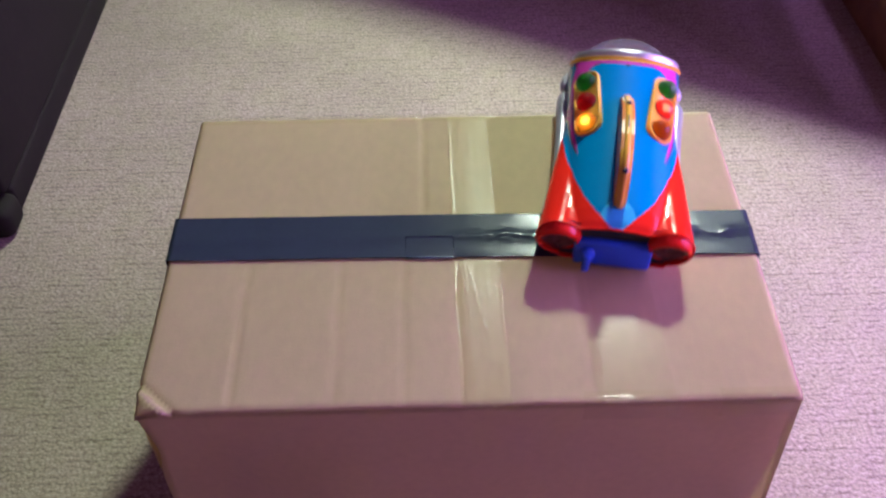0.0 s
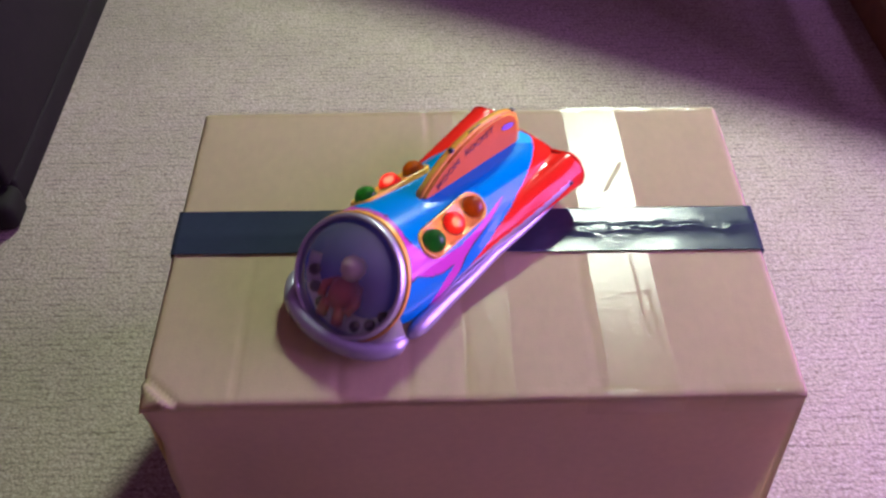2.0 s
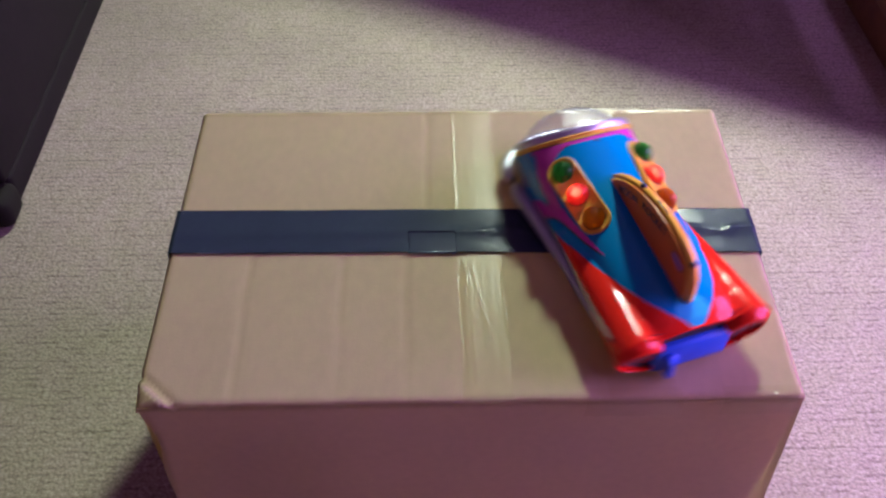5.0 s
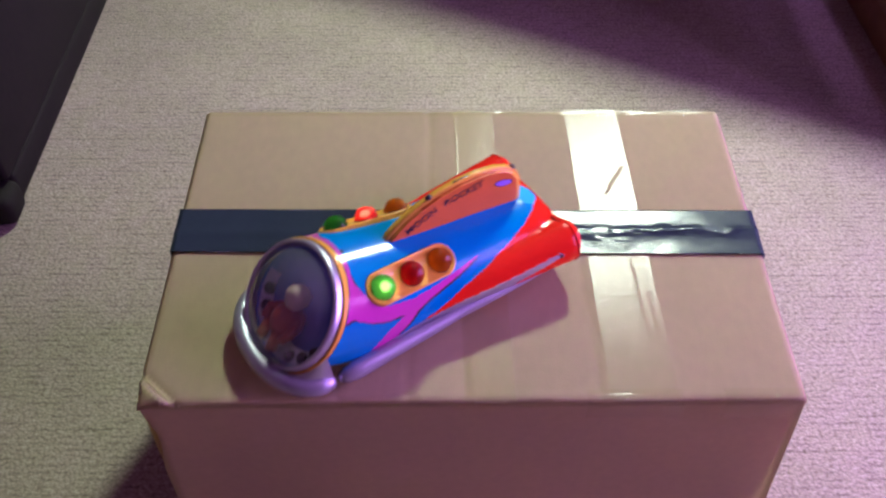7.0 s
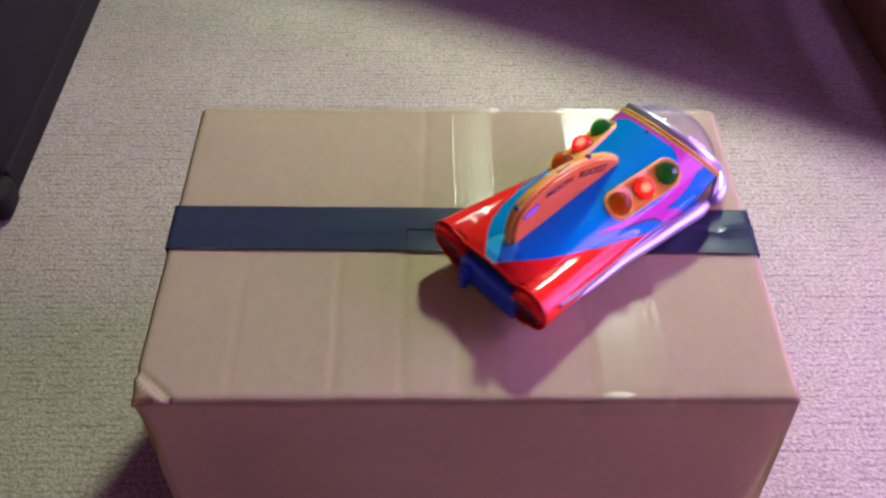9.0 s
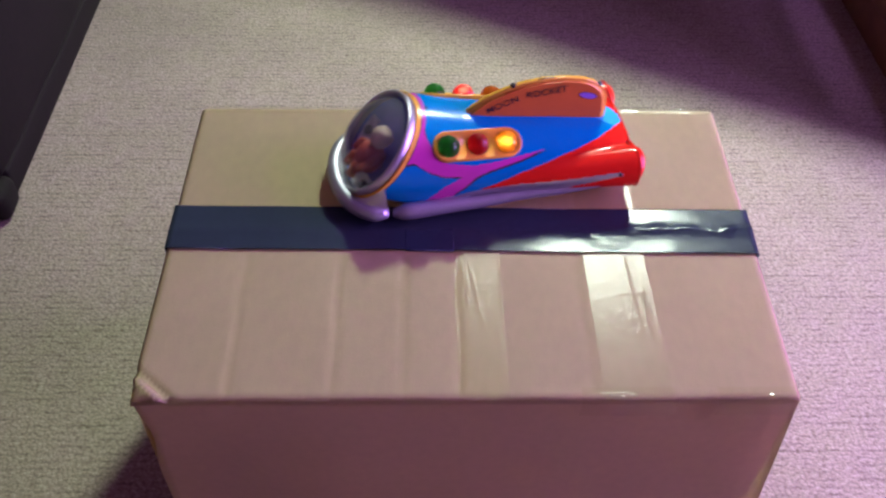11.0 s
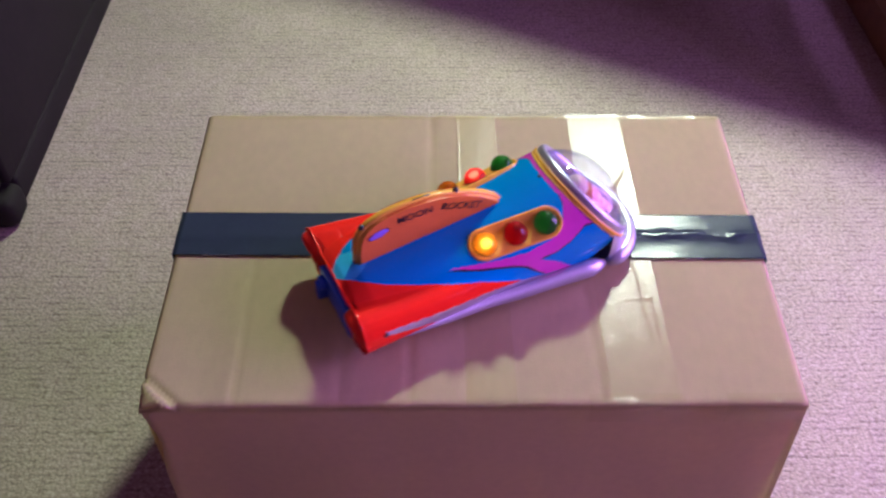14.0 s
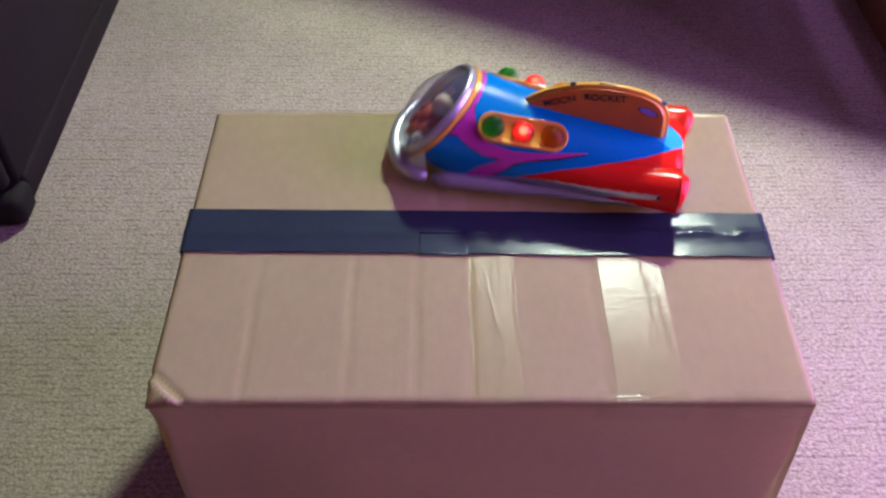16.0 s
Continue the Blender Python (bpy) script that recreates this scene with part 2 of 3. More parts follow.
# haze lightens the dome in place of the grey reflections on it
DOME = clear_mat("clear_dome_plastic", (0.90, 0.89, 0.95), 0.012, 0.0, 30, ior=1.7, haze=0.08)
LENS = {"G": lens_mat("green_lens", (0.07, 0.46, 0.07)), "R": lens_mat("red_lens", (0.86, 0.020, 0.022)),
        "O": lens_mat("amber_lens", (0.86, 0.30, 0.012))}
GLOW = mat("glowing_bulb", (1.0, 0.76, 0.40), 0.4, emit=10)
LAMP_GLOW = mat("lamp_glow", (1.0, 0.96, 0.82), 0.5, emit=5)
CABINET_BLACK = mat("black_cabinet", (0.014, 0.012, 0.009), 0.8, vary=0.2, scale=12, bump=0.08, bump_scale=300, gloss=0.2)
BROWN_WOOD = mat("brown_wood", (0.18, 0.085, 0.040), 0.45, vary=0.3, scale=5, stretch=(1, 8, 8), bump=0.1)
WALL = mat("painted_wall", (0.26, 0.22, 0.16), 0.9, vary=0.04, scale=3, bump=0.05)
CEILING = mat("ceiling_paint", (0.34, 0.31, 0.26), 0.9, vary=0.03, scale=3, bump=0.05)
WHITE_PAINT = mat("white_paint", (0.75, 0.74, 0.72), 0.45, vary=0.04, scale=12)
GLASS = clear_mat("window_glass", (0.97, 0.97, 1.0), 0.0, 0.0, 5)


# ---- mesh helpers ----
def mesh_of(name, bm, materials, smooth=True):
    data = bpy.data.meshes.new(name)
    bm.normal_update()
    bm.to_mesh(data)
    bm.free()
    for m in materials if isinstance(materials, (list, tuple)) else [materials]:
        data.materials.append(m)
    if smooth:
        data.shade_smooth()
    return data


def part(name, bm, material, parent=None, label="", smooth=True):
    ob = new(name, mesh_of(name, bm, material, smooth))
    if parent:
        ob.parent = parent
    return tagged(ob, label)


def thing(name, m, label, category, group="", kind=""):
    ob = new(name)
    ob.empty_display_size = 0.05
    ob.matrix_world = m
    return tagged(ob, label, category, group, kind)


def box_bm(x0, y0, z0, x1, y1, z1, bevel=0.0, segments=2):
    bm = bmesh.new()
    bmesh.ops.create_cube(bm, size=1, matrix=Matrix.LocRotScale(
        ((x0 + x1) / 2, (y0 + y1) / 2, (z0 + z1) / 2), None, (x1 - x0, y1 - y0, z1 - z0)))
    if bevel:
        bmesh.ops.bevel(bm, geom=bm.edges[:], offset=bevel, segments=segments, profile=0.5, affect="EDGES")
    return bm


def sheet_bm(nx, ny, place):
    """A grid whose point (i, j) lies at place(i / nx, j / ny)."""
    bm = bmesh.new()
    rows = [[bm.verts.new(place(i / nx, j / ny)) for j in range(ny + 1)] for i in range(nx + 1)]
    for i in range(nx):
        for j in range(ny):
            bm.faces.new((rows[i][j], rows[i + 1][j], rows[i + 1][j + 1], rows[i][j + 1]))
    return bm


def tube_bm(points, radius, sides=12, flat=1.0):
    """A tube along points; radius is a number or a function of 0 to 1. flat squeezes its height."""
    bm = bmesh.new()
    rings = []
    last = len(points) - 1
    for k, p in enumerate(points):
        p = Vector(p)
        ahead = (Vector(points[min(k + 1, last)]) - Vector(points[max(k - 1, 0)])).normalized()
        side = ahead.cross(Vector((0, 0, 1)))
        side = side.normalized() if side.length > 1e-4 else Vector((0, 1, 0))
        up = side.cross(ahead).normalized()
        r = radius(k / last) if callable(radius) else radius
        rings.append([bm.verts.new(p + side * (r * math.cos(a)) + up * (r * flat * math.sin(a)))
                      for a in (2 * math.pi * n / sides for n in range(sides))])
    for a, b in zip(rings, rings[1:]):
        for n in range(sides):
            bm.faces.new((a[n], a[(n + 1) % sides], b[(n + 1) % sides], b[n]))
    bm.faces.new(rings[0][::-1])
    bm.faces.new(rings[-1])
    bmesh.ops.recalc_face_normals(bm, faces=bm.faces[:])
    return bm


def lathe_bm(profile, sides=32, m=Matrix()):
    """A round body about z from (radius, height) pairs, laid by m."""
    bm = bmesh.new()
    rings = []
    for r, z in profile:
        if r < 1e-6:
            rings.append([bm.verts.new(m @ Vector((0, 0, z)))])
        else:
            rings.append([bm.verts.new(m @ Vector((r * math.cos(a), r * math.sin(a), z)))
                          for a in (2 * math.pi * n / sides for n in range(sides))])
    for a, b in zip(rings, rings[1:]):
        for n in range(sides):
            k = (n + 1) % sides
            if len(a) == 1 and len(b) == 1:
                continue
            if len(a) == 1:
                bm.faces.new((a[0], b[n], b[k]))
            elif len(b) == 1:
                bm.faces.new((a[n], a[k], b[0]))
            else:
                bm.faces.new((a[n], a[k], b[k], b[n]))
    bmesh.ops.recalc_face_normals(bm, faces=bm.faces[:])
    return bm


def merge_bm(*parts):
    """Joins bmeshes; each may come with a material index."""
    bm = bmesh.new()
    for p in parts:
        piece, slot = p if isinstance(p, tuple) else (p, 0)
        for f in piece.faces:
            f.material_index = slot
        data = bpy.data.meshes.new("piece")
        piece.to_mesh(data)
        piece.free()
        bm.from_mesh(data)
        bpy.data.meshes.remove(data)
    return bm


def ramp(x, pairs):
    """Straight lines through pairs of (x, y), in rising x."""
    if x <= pairs[0][0]:
        return pairs[0][1]
    for (x0, y0), (x1, y1) in zip(pairs, pairs[1:]):
        if x <= x1:
            return y0 + (y1 - y0) * (x - x0) / (x1 - x0)
    return pairs[-1][1]


def smooth(a, b, x):
    k = min(1.0, max(0.0, (x - a) / (b - a)))
    return k * k * (3 - 2 * k)


def inside(x, y, poly):
    hit = False
    for (x0, y0), (x1, y1) in zip(poly, poly[1:] + poly[:1]):
        if (y0 > y) != (y1 > y) and x < x0 + (y - y0) / (y1 - y0) * (x1 - x0):
            hit = not hit
    return hit


# ---- the room ----
ROOM = (-1.6, -2.0, 1.8, 3.2, 2.4)   # x0, y0, x1, y1, height


def room():
    x0, y0, x1, y1, h = ROOM
    t = 0.12
    bm = sheet_bm(4, 4, lambda i, j: (x0 + (x1 - x0) * i, y0 + (y1 - y0) * j, 0))
    tagged(part("floor", bm, CARPET), "beige loop-pile carpet with a worn ribbed weave", "carpet", kind="structure")
    tagged(part("ceiling", box_bm(x0 - t, y0 - t, h, x1 + t, y1 + t, h + t), CEILING, smooth=False),
           "plain pale painted ceiling", "ceiling", kind="structure")
    tagged(part("wall_north", box_bm(x0 - t, y1, 0, x1 + t, y1 + t, h - 0.002), WALL, smooth=False),
           "plain beige painted wall", "wall", kind="structure")
    tagged(part("wall_west", box_bm(x0 - t, y0 + 0.002, 0, x0, y1 - 0.002, h - 0.002), WALL, smooth=False),
           "plain beige painted wall", "wall", kind="structure")
    tagged(part("wall_south", box_bm(x0 - t, y0 - t, 0, x1 + t, y0, h - 0.002), WALL, smooth=False),
           "plain beige painted wall", "wall", kind="structure")
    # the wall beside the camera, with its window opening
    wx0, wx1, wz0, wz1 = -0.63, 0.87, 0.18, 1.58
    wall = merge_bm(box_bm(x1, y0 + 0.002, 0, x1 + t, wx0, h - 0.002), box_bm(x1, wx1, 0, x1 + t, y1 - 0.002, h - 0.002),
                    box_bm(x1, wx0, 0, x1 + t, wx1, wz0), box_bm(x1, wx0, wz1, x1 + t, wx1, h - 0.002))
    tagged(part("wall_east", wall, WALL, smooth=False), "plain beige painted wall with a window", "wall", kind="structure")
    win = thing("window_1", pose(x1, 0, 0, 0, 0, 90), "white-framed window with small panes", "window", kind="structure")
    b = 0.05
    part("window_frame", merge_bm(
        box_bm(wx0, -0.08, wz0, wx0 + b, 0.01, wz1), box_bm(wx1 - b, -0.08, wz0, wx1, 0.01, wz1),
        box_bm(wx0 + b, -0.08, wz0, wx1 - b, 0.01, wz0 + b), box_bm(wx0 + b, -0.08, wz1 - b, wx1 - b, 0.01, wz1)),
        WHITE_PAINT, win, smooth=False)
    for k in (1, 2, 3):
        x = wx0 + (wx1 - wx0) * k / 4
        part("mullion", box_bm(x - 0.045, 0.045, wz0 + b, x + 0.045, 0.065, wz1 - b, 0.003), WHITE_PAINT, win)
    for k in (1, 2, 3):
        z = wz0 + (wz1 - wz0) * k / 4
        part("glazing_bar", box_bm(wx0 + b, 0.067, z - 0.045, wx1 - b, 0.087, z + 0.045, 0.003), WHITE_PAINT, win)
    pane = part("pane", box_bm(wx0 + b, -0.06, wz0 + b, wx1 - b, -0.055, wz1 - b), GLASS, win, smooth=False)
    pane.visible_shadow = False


def ceiling_lamp():
    x, y, z = LAMP_AT
    ob = thing("ceiling_lamp", pose(x, y, z), "round white ceiling lamp, switched on", "lamp")
    part("rose", lathe_bm([(0, 0.1), (0.06, 0.1), (0.06, 0.085), (0.012, 0.075), (0.012, 0.02), (0, 0.02)]), WHITE_PAINT, ob)
    part("bulb", lathe_bm([(0, 0.03), (0.05, 0.025), (0.075, 0.012), (0.075, 0.004), (0, 0.002)]), LAMP_GLOW, ob)


def black_cabinet():
    """The black box-shaped cabinet on the carpet at the far left."""
    ob = thing("black_cabinet", pose(-0.319, 0.486, 0), "matt black box-shaped cabinet standing on the carpet", "cabinet")
    part("body", box_bm(-0.24, 0.008, 0.050, -0.004, 0.62, 0.50, 0.006), CABINET_BLACK, ob)
    part("front_panel", box_bm(-0.238, -0.016, 0.055, -0.010, 0.006, 0.495, 0.008, 3), CABINET_BLACK, ob)
    part("plinth", box_bm(-0.243, -0.026, 0.0, 0.003, 0.025, 0.046, 0.014, 4), CABINET_BLACK, ob, "rounded black plinth")
    part("plinth", box_bm(-0.240, 0.026, 0.0, -0.006, 0.62, 0.046, 0.006), CABINET_BLACK, ob)
    part("badge", box_bm(-0.062, -0.0285, 0.034, -0.032, -0.0255, 0.040, 0.001), STEEL, ob, "small bright metal badge")


def brown_sideboard():
    """The reddish-brown wooden piece at the far right."""
    ob = thing("sideboard", pose(0.915, 0.62, 0), "dark reddish-brown wooden sideboard beside the carpet", "sideboard")
    part("side_panel", box_bm(0, -0.06, 0.06, 0.4, -0.04, 0.80, 0.003), BROWN_WOOD, ob)
    part("side_panel", box_bm(0, 1.10, 0.06, 0.4, 1.12, 0.80, 0.003), BROWN_WOOD, ob)
    part("top", box_bm(-0.015, -0.075, 0.802, 0.42, 1.135, 0.83, 0.006), BROWN_WOOD, ob)
    for k in range(2):
        y = -0.038 + k * 0.57
        door = part("door", box_bm(-0.002, y, 0.08, 0.018, y + 0.565, 0.795, 0.004), BROWN_WOOD, ob)
        part("knob", lathe_bm([(0, 0), (0.008, 0), (0.006, 0.01), (0.013, 0.018), (0.01, 0.026), (0, 0.028)], 16,
                              Matrix.Translation((-0.002, y + (0.52 if k == 0 else 0.045), 0.45)) @ pose(0, 0, 0, 0, -90, 0)), STEEL, door)
    part("plinth", box_bm(0.02, -0.05, 0, 0.39, 1.11, 0.06, 0.002), BROWN_WOOD, ob)


def shade_table():
    """An unseen table added beyond the box; its top throws the slanting shade on the carpet."""
    ob = thing("table", pose(0.625, 1.208, 0, 0, 0, -28.8), "unseen dark brown table on four legs, added to shade the carpet", "table")
    part("tabletop", box_bm(-0.75, 0.0, 0.69, 0.42, 0.62, 0.72, 0.004), BROWN_WOOD, ob)
    for x in (-0.69, 0.36):
        for y in (0.12, 0.56):
            part("leg", box_bm(x - 0.022, y - 0.022, 0, x + 0.022, y + 0.022, 0.69, 0.003), BROWN_WOOD, ob)


# ---- the cardboard box ----
def cardboard_box():
    W0, W1, D, H, T = 0.485, 0.491, 0.329, BOX_H, 0.004
    ob = thing("cardboard_box", pose(0, 0, 0), "brown corrugated cardboard box sealed with dark and clear tape", "box")

    def width(y):
        return W0 + (W1 - W0) * y / D

    creases = [(0.068, -1, 0.0008, 0.002), (0.144, -1, 0.0008, 0.0022), (0.195, -1, 0.0007, 0.0025), (0.238, -1, 0.0006, 0.002),
               (0.211, 1, 0.0010, 0.0022), (0.335, -1, 0.0004, 0.003)]

    def top_z(x, y):
        """Height of the lid: slight waves, creases along the flaps, a crushed near corner."""
        z = 0.0010 * noise.noise((x * 6, y * 6, 1.7)) + 0.0004 * noise.noise((x * 22, y * 9, 4.0))
        for cx, side, depth, wide in creases:
            if abs(y - 0.167) > 0.027 and (side < 0) == (y < 0.165):
                z -= 1.1 * depth * math.exp(-(((x - cx + 0.003 * noise.noise((0, y * 15, cx))) / wide) ** 2))
        seam = math.exp(-((y - 0.166) / 0.006) ** 2)
        z += 0.0008 * seam
        c = x / 0.030 + y / 0.027
        z += 0.0016 * math.exp(-((c - 0.72) / 0.12) ** 2) - 0.0035 * math.exp(-((c - 0.97) / 0.10) ** 2) - 0.004 * smooth(0.62, 0.2, c) - 0.0025 * math.exp(-((c - 0.56) / 0.05) ** 2)
        z += 0.0008 * math.exp(-(((x - 0.295) / 0.02) ** 2 + (y / 0.006) ** 2))
        return z

    def flap(y0, y1, outer):
        def place(i, j):
            y = y0 + (y1 - y0) * j
            x = width(y) * i
            z = H + top_z(x, y)
            e = min(x, width(y) - x)
            z -= 0.0025 * max(0, 1 - e / 0.004) ** 2
            d = abs(y - outer)
            z -= 0.0030 * max(0, 1 - d / 0.004) ** 2
            return (x, y, z)
        bm = sheet_bm(150, 56, place)
        bmesh.ops.solidify(bm, geom=bm.faces[:], thickness=T)
        for f in bm.faces:
            m = f.calc_center_median()
            c = m.x / 0.030 + m.y / 0.027
            if 0.66 < c < 0.80 and m.z > H - 0.002:
                f.material_index = 1
        return bm

    part("top_flap", flap(0.0, 0.1652, 0.0), [CARD, CARD_EDGE], ob)
    part("top_flap", flap(0.1664, D, D), [CARD, CARD_EDGE], ob)

    def panel(a, b, name):
        def place(i, j):
            x, y = a[0] + (b[0] - a[0]) * i, a[1] + (b[1] - a[1]) * i
            z = (H - 0.0035) * j
            bulge = 0.003 * math.sin(math.pi * i) * math.sin(math.pi * j) + 0.0015 * noise.noise((x * 7, y * 7, z * 7))
            nx, ny = (b[1] - a[1]), -(b[0] - a[0])
            n = math.hypot(nx, ny)
            pinch = 0.006 * math.exp(-((z - 0.25) / 0.03) ** 2) * (math.exp(-(i / 0.02) ** 2) if name == "front_panel" else 0)
            lean = (0.025 * i + 0.003 * (1 - i)) * (1 - j) if name == "front_panel" else 0
            return (x + nx / n * bulge + pinch + lean, y + ny / n * bulge, z)
        bm = sheet_bm(60, 40, place)
        bmesh.ops.solidify(bm, geom=bm.faces[:], thickness=T)
        return part(name, bm, CARD, ob)

    panel((0.001, 0.001), (W0 - 0.001, 0.001), "front_panel")
    panel((W0 - 0.0005, 0.006), (W1 - 0.001, D - 0.006), "side_panel")
    panel((W1 - 0.001, D - 0.001), (0.001, D - 0.001), "back_panel")
    panel((0.0005, D - 0.006), (0.0005, 0.006), "side_panel")

    def over(x, y, lift):
        return (x, y, H + top_z(x, y) + lift)

    def tape(name, x_from, x_to, y_near, y_far, lift, material, label, wrinkle=0.0, wrap=0.0, nx=160, ny=24, folds=()):
        """A strip along x. wrap carries it down the box's sides."""
        def place(i, j):
            x = x_from + (x_to - x_from) * i
            a, b = (f(x / 0.488) if callable(f) else f for f in (y_near, y_far))
            y = a + (b - a) * j
            w = width(y)
            z = H + top_z(min(max(x, 0), w), y) + lift
            drop = 0.0
            if wrap and x < 0.002:
                drop = 0.002 - x
                x = -0.0012
            elif wrap and x > w - 0.002:
                drop = x - w + 0.002
                x = w + 0.0012
            z -= drop
            r = wrinkle * smooth(0.21, 0.29, x) * math.exp(-((j - 0.48 - 0.10 * noise.noise((x * 11, 2, 0))) / 0.13) ** 2)
            z += r * max(0.0, noise.noise((x * 55, y * 110, 3.0)) + 0.5 * noise.noise((x * 140, y * 210, 8.0)) + 0.12)
            for ax, ay, bx, by, tall in folds:
                k = min(1.0, max(0.0, ((x - ax) * (bx - ax) + (y - ay) * (by - ay)) / ((bx - ax) ** 2 + (by - ay) ** 2)))
                off = math.hypot(x - ax - k * (bx - ax) - 0.0012 * noise.noise((0, k * 6, ax)), y - ay - k * (by - ay))
                z += tall * math.exp(-(off / 0.0007) ** 2)
            if material is not BLACK_TAPE:
                z += 0.000012 * math.sin(x * 966 + 0.5 * noise.noise((x * 30, y * 6, 2.0))) + 0.000045 * noise.noise((x * 90, y * 330, 5.0))
                z += 0.00003 * noise.noise((x * 35, y * 30, 9.0))
            z += 0.25 * wrinkle * smooth(0.20, 0.26, x) * max(0.0, noise.noise((x * 26, y * 60, 6.0)))
            return (x, y, z)
        bm = sheet_bm(nx, ny, place)
        if material is BLACK_TAPE:
            bmesh.ops.solidify(bm, geom=bm.faces[:], thickness=0.00025)
        return part(name, bm, material, ob, label)

    tape("clear_tape", 0.236, 0.273, 0.0, 0.327, 0.0005, MATT_TAPE, "scuffed clear packing tape", nx=80, ny=300,
         folds=((0.240, 0.138, 0.2455, 0.100, 0.0005), (0.246, 0.136, 0.258, 0.062, 0.0005), (0.2440, 0.140, 0.2475, 0.004, 0.0005),
                (0.2715, 0.139, 0.2715, 0.060, 0.0005), (0.2715, 0.300, 0.2715, 0.200, 0.0004), (0.2372, 0.320, 0.2372, 0.200, 0.0003)))
    tape("clear_tape", 0.342, 0.392, 0.0, 0.329, 0.0006, CLEAR_TAPE, "glossy clear packing tape", nx=100, ny=300,
         folds=((0.3855, 0.247, 0.368, 0.214, 0.0008), (0.366, 0.097, 0.386, 0.100, 0.0004),
                (0.376, 0.135, 0.379, 0.060, 0.0003), (0.384, 0.100, 0.387, 0.040, 0.0003), (0.372, 0.312, 0.384, 0.313, 0.0004)))
    tape("dark_tape", -0.05, 0.54, lambda k: 0.1455 - 0.0065 * k, lambda k: 0.1945 - 0.0045 * k, 0.0018, BLACK_TAPE,
         "dark grey vinyl tape, wrinkled along one end", wrinkle=0.0016, wrap=1.0, nx=420, ny=44)
    tape("dark_tape", 0.196, 0.236, lambda k: 0.1440 - 0.0065 * k, 0.166, 0.0020, BLACK_TAPE, "second layer of dark vinyl tape", nx=60, ny=10)

    def edge_tape(x0, x1, y_edge, out):
        """Clear tape folded over an upper edge of the box, rumpled."""
        def place(i, j):
            x = x0 + (x1 - x0) * i
            s = (j - 0.32) * 0.030
            rum = 0.0018 * max(0, noise.noise((x * 38, s * 40, 5.5 + y_edge)) + 0.5 * noise.noise((x * 120, s * 160, 2.5)))
            if s < 0:
                return (x, y_edge + out * s, H + top_z(x, y_edge + out * s) + 0.0009 + rum * smooth(0.006, 0, -s))
            return (x, y_edge + out * (0.0016 + rum), H - 0.001 - s + 0.0015)
        bm = sheet_bm(200, 20, place)
        part("clear_tape", bm, EDGE_TAPE, ob, "rumpled clear tape folded over the edge")

    edge_tape(0.004, 0.489, D, 1)
    edge_tape(0.325, 0.395, 0.0, -1)
    edge_tape(0.425, 0.484, 0.0, -1)


# ---- the toy rocket (x ahead, y to its left, z up; its base on the lid) ----
REAR, MID = -0.105, 0.030


def rim_u(w):
    """How far ahead the slanting front rim lies at the height w."""
    return 0.0760 + (0.0795 - w) * 0.905


def hull_point(s, phi):
    """Point of the tin hull: s from the tail (0) to the front rim (1), phi in degrees from the top, to the left."""
    c, n = math.cos(radians(phi)), abs(math.sin(radians(phi)))
    u = REAR + s * (0.092 - REAR)
    a = ramp(u, [(-0.1, 0.042), (0.02, 0.0478), (0.06, 0.0490), (0.1, 0.0480)])
    h = ramp(u, [(-0.106, 0.0150), (-0.099, 0.0195), (-0.088, 0.0232), (-0.04, 0.0300), (0.03, 0.0385), (0.075, 0.0462), (0.1, 0.0470)])
    if c > 0:
        r = 1 / ((n / a) ** 2.25 + (c / h) ** 2.25) ** (1 / 2.25)
    else:
        r = min(a / max(n, 1e-6), 0.021 / max(-c, 1e-6))
        oval = 1 / ((n / a) ** 2 + (-c / 0.0225) ** 2) ** 0.5
        r += (oval - r) * smooth(0.03, 0.09, u)
    # the rocket tubes swell out of the flanks towards the tail
    rj = ramp(u, [(-0.1, 0.0178), (-0.04, 0.0150), (0.03, 0.0095)])
    vj = ramp(u, [(-0.1, 0.0440), (0.03, 0.0370)])
    wj = ramp(u, [(-0.1, 0.0010), (0.03, -0.0030)])
    b = vj * n + wj * c
    disc = b * b - (vj * vj + wj * wj - rj * rj)
    if disc > 0 and u < 0.05:
        r2 = b + math.sqrt(disc)
        k = 0.0016
        top = max(r, r2)
        r = top + k * math.log(math.exp((r - top) / k) + math.exp((r2 - top) / k))
    w = max(MID + r * c, 0.0095)
    v = r * n if MID + r * c >= 0.0095 else n / max(-c, 1e-6) * (MID - 0.0095)
    v = min(v, r * n)
    return u, v, w


RIM, AHEAD, UP = Vector((0.108, 0, 0.044)), Vector((0.741, 0, 0.671)), Vector((-0.671, 0, 0.741))   # the dome's round rim


def rim_point(phi):
    return RIM + UP * (0.048 * math.cos(radians(phi))) + Vector((0, 0.0505 * math.sin(radians(phi)), 0))


def hull_world(s, phi):
    u, v, w = hull_point(s, phi)
    u = REAR + s * (rim_u(w) - REAR)
    return Vector((u, v if phi >= 0 else -v, w)).lerp(rim_point(phi), smooth(0.55, 1.0, s))


SWOOSH = [(-0.028, 59), (-0.007, 62.5), (0.0155, 66), (0.035, 67), (0.056, 62), (0.068, 49), (0.073, 35), (0.0735, 15), (0.2, 10), (0.2, 58),
          (0.0845, 58), (0.0714, 69), (0.060, 75), (0.044, 78), (0.0375, 78), (0.021, 75), (-0.0044, 68)]
FORK = [(0.020, 74), (0.044, 77.5), (0.060, 87), (0.078, 106), (0.055, 103), (0.046, 93), (0.034, 81)]


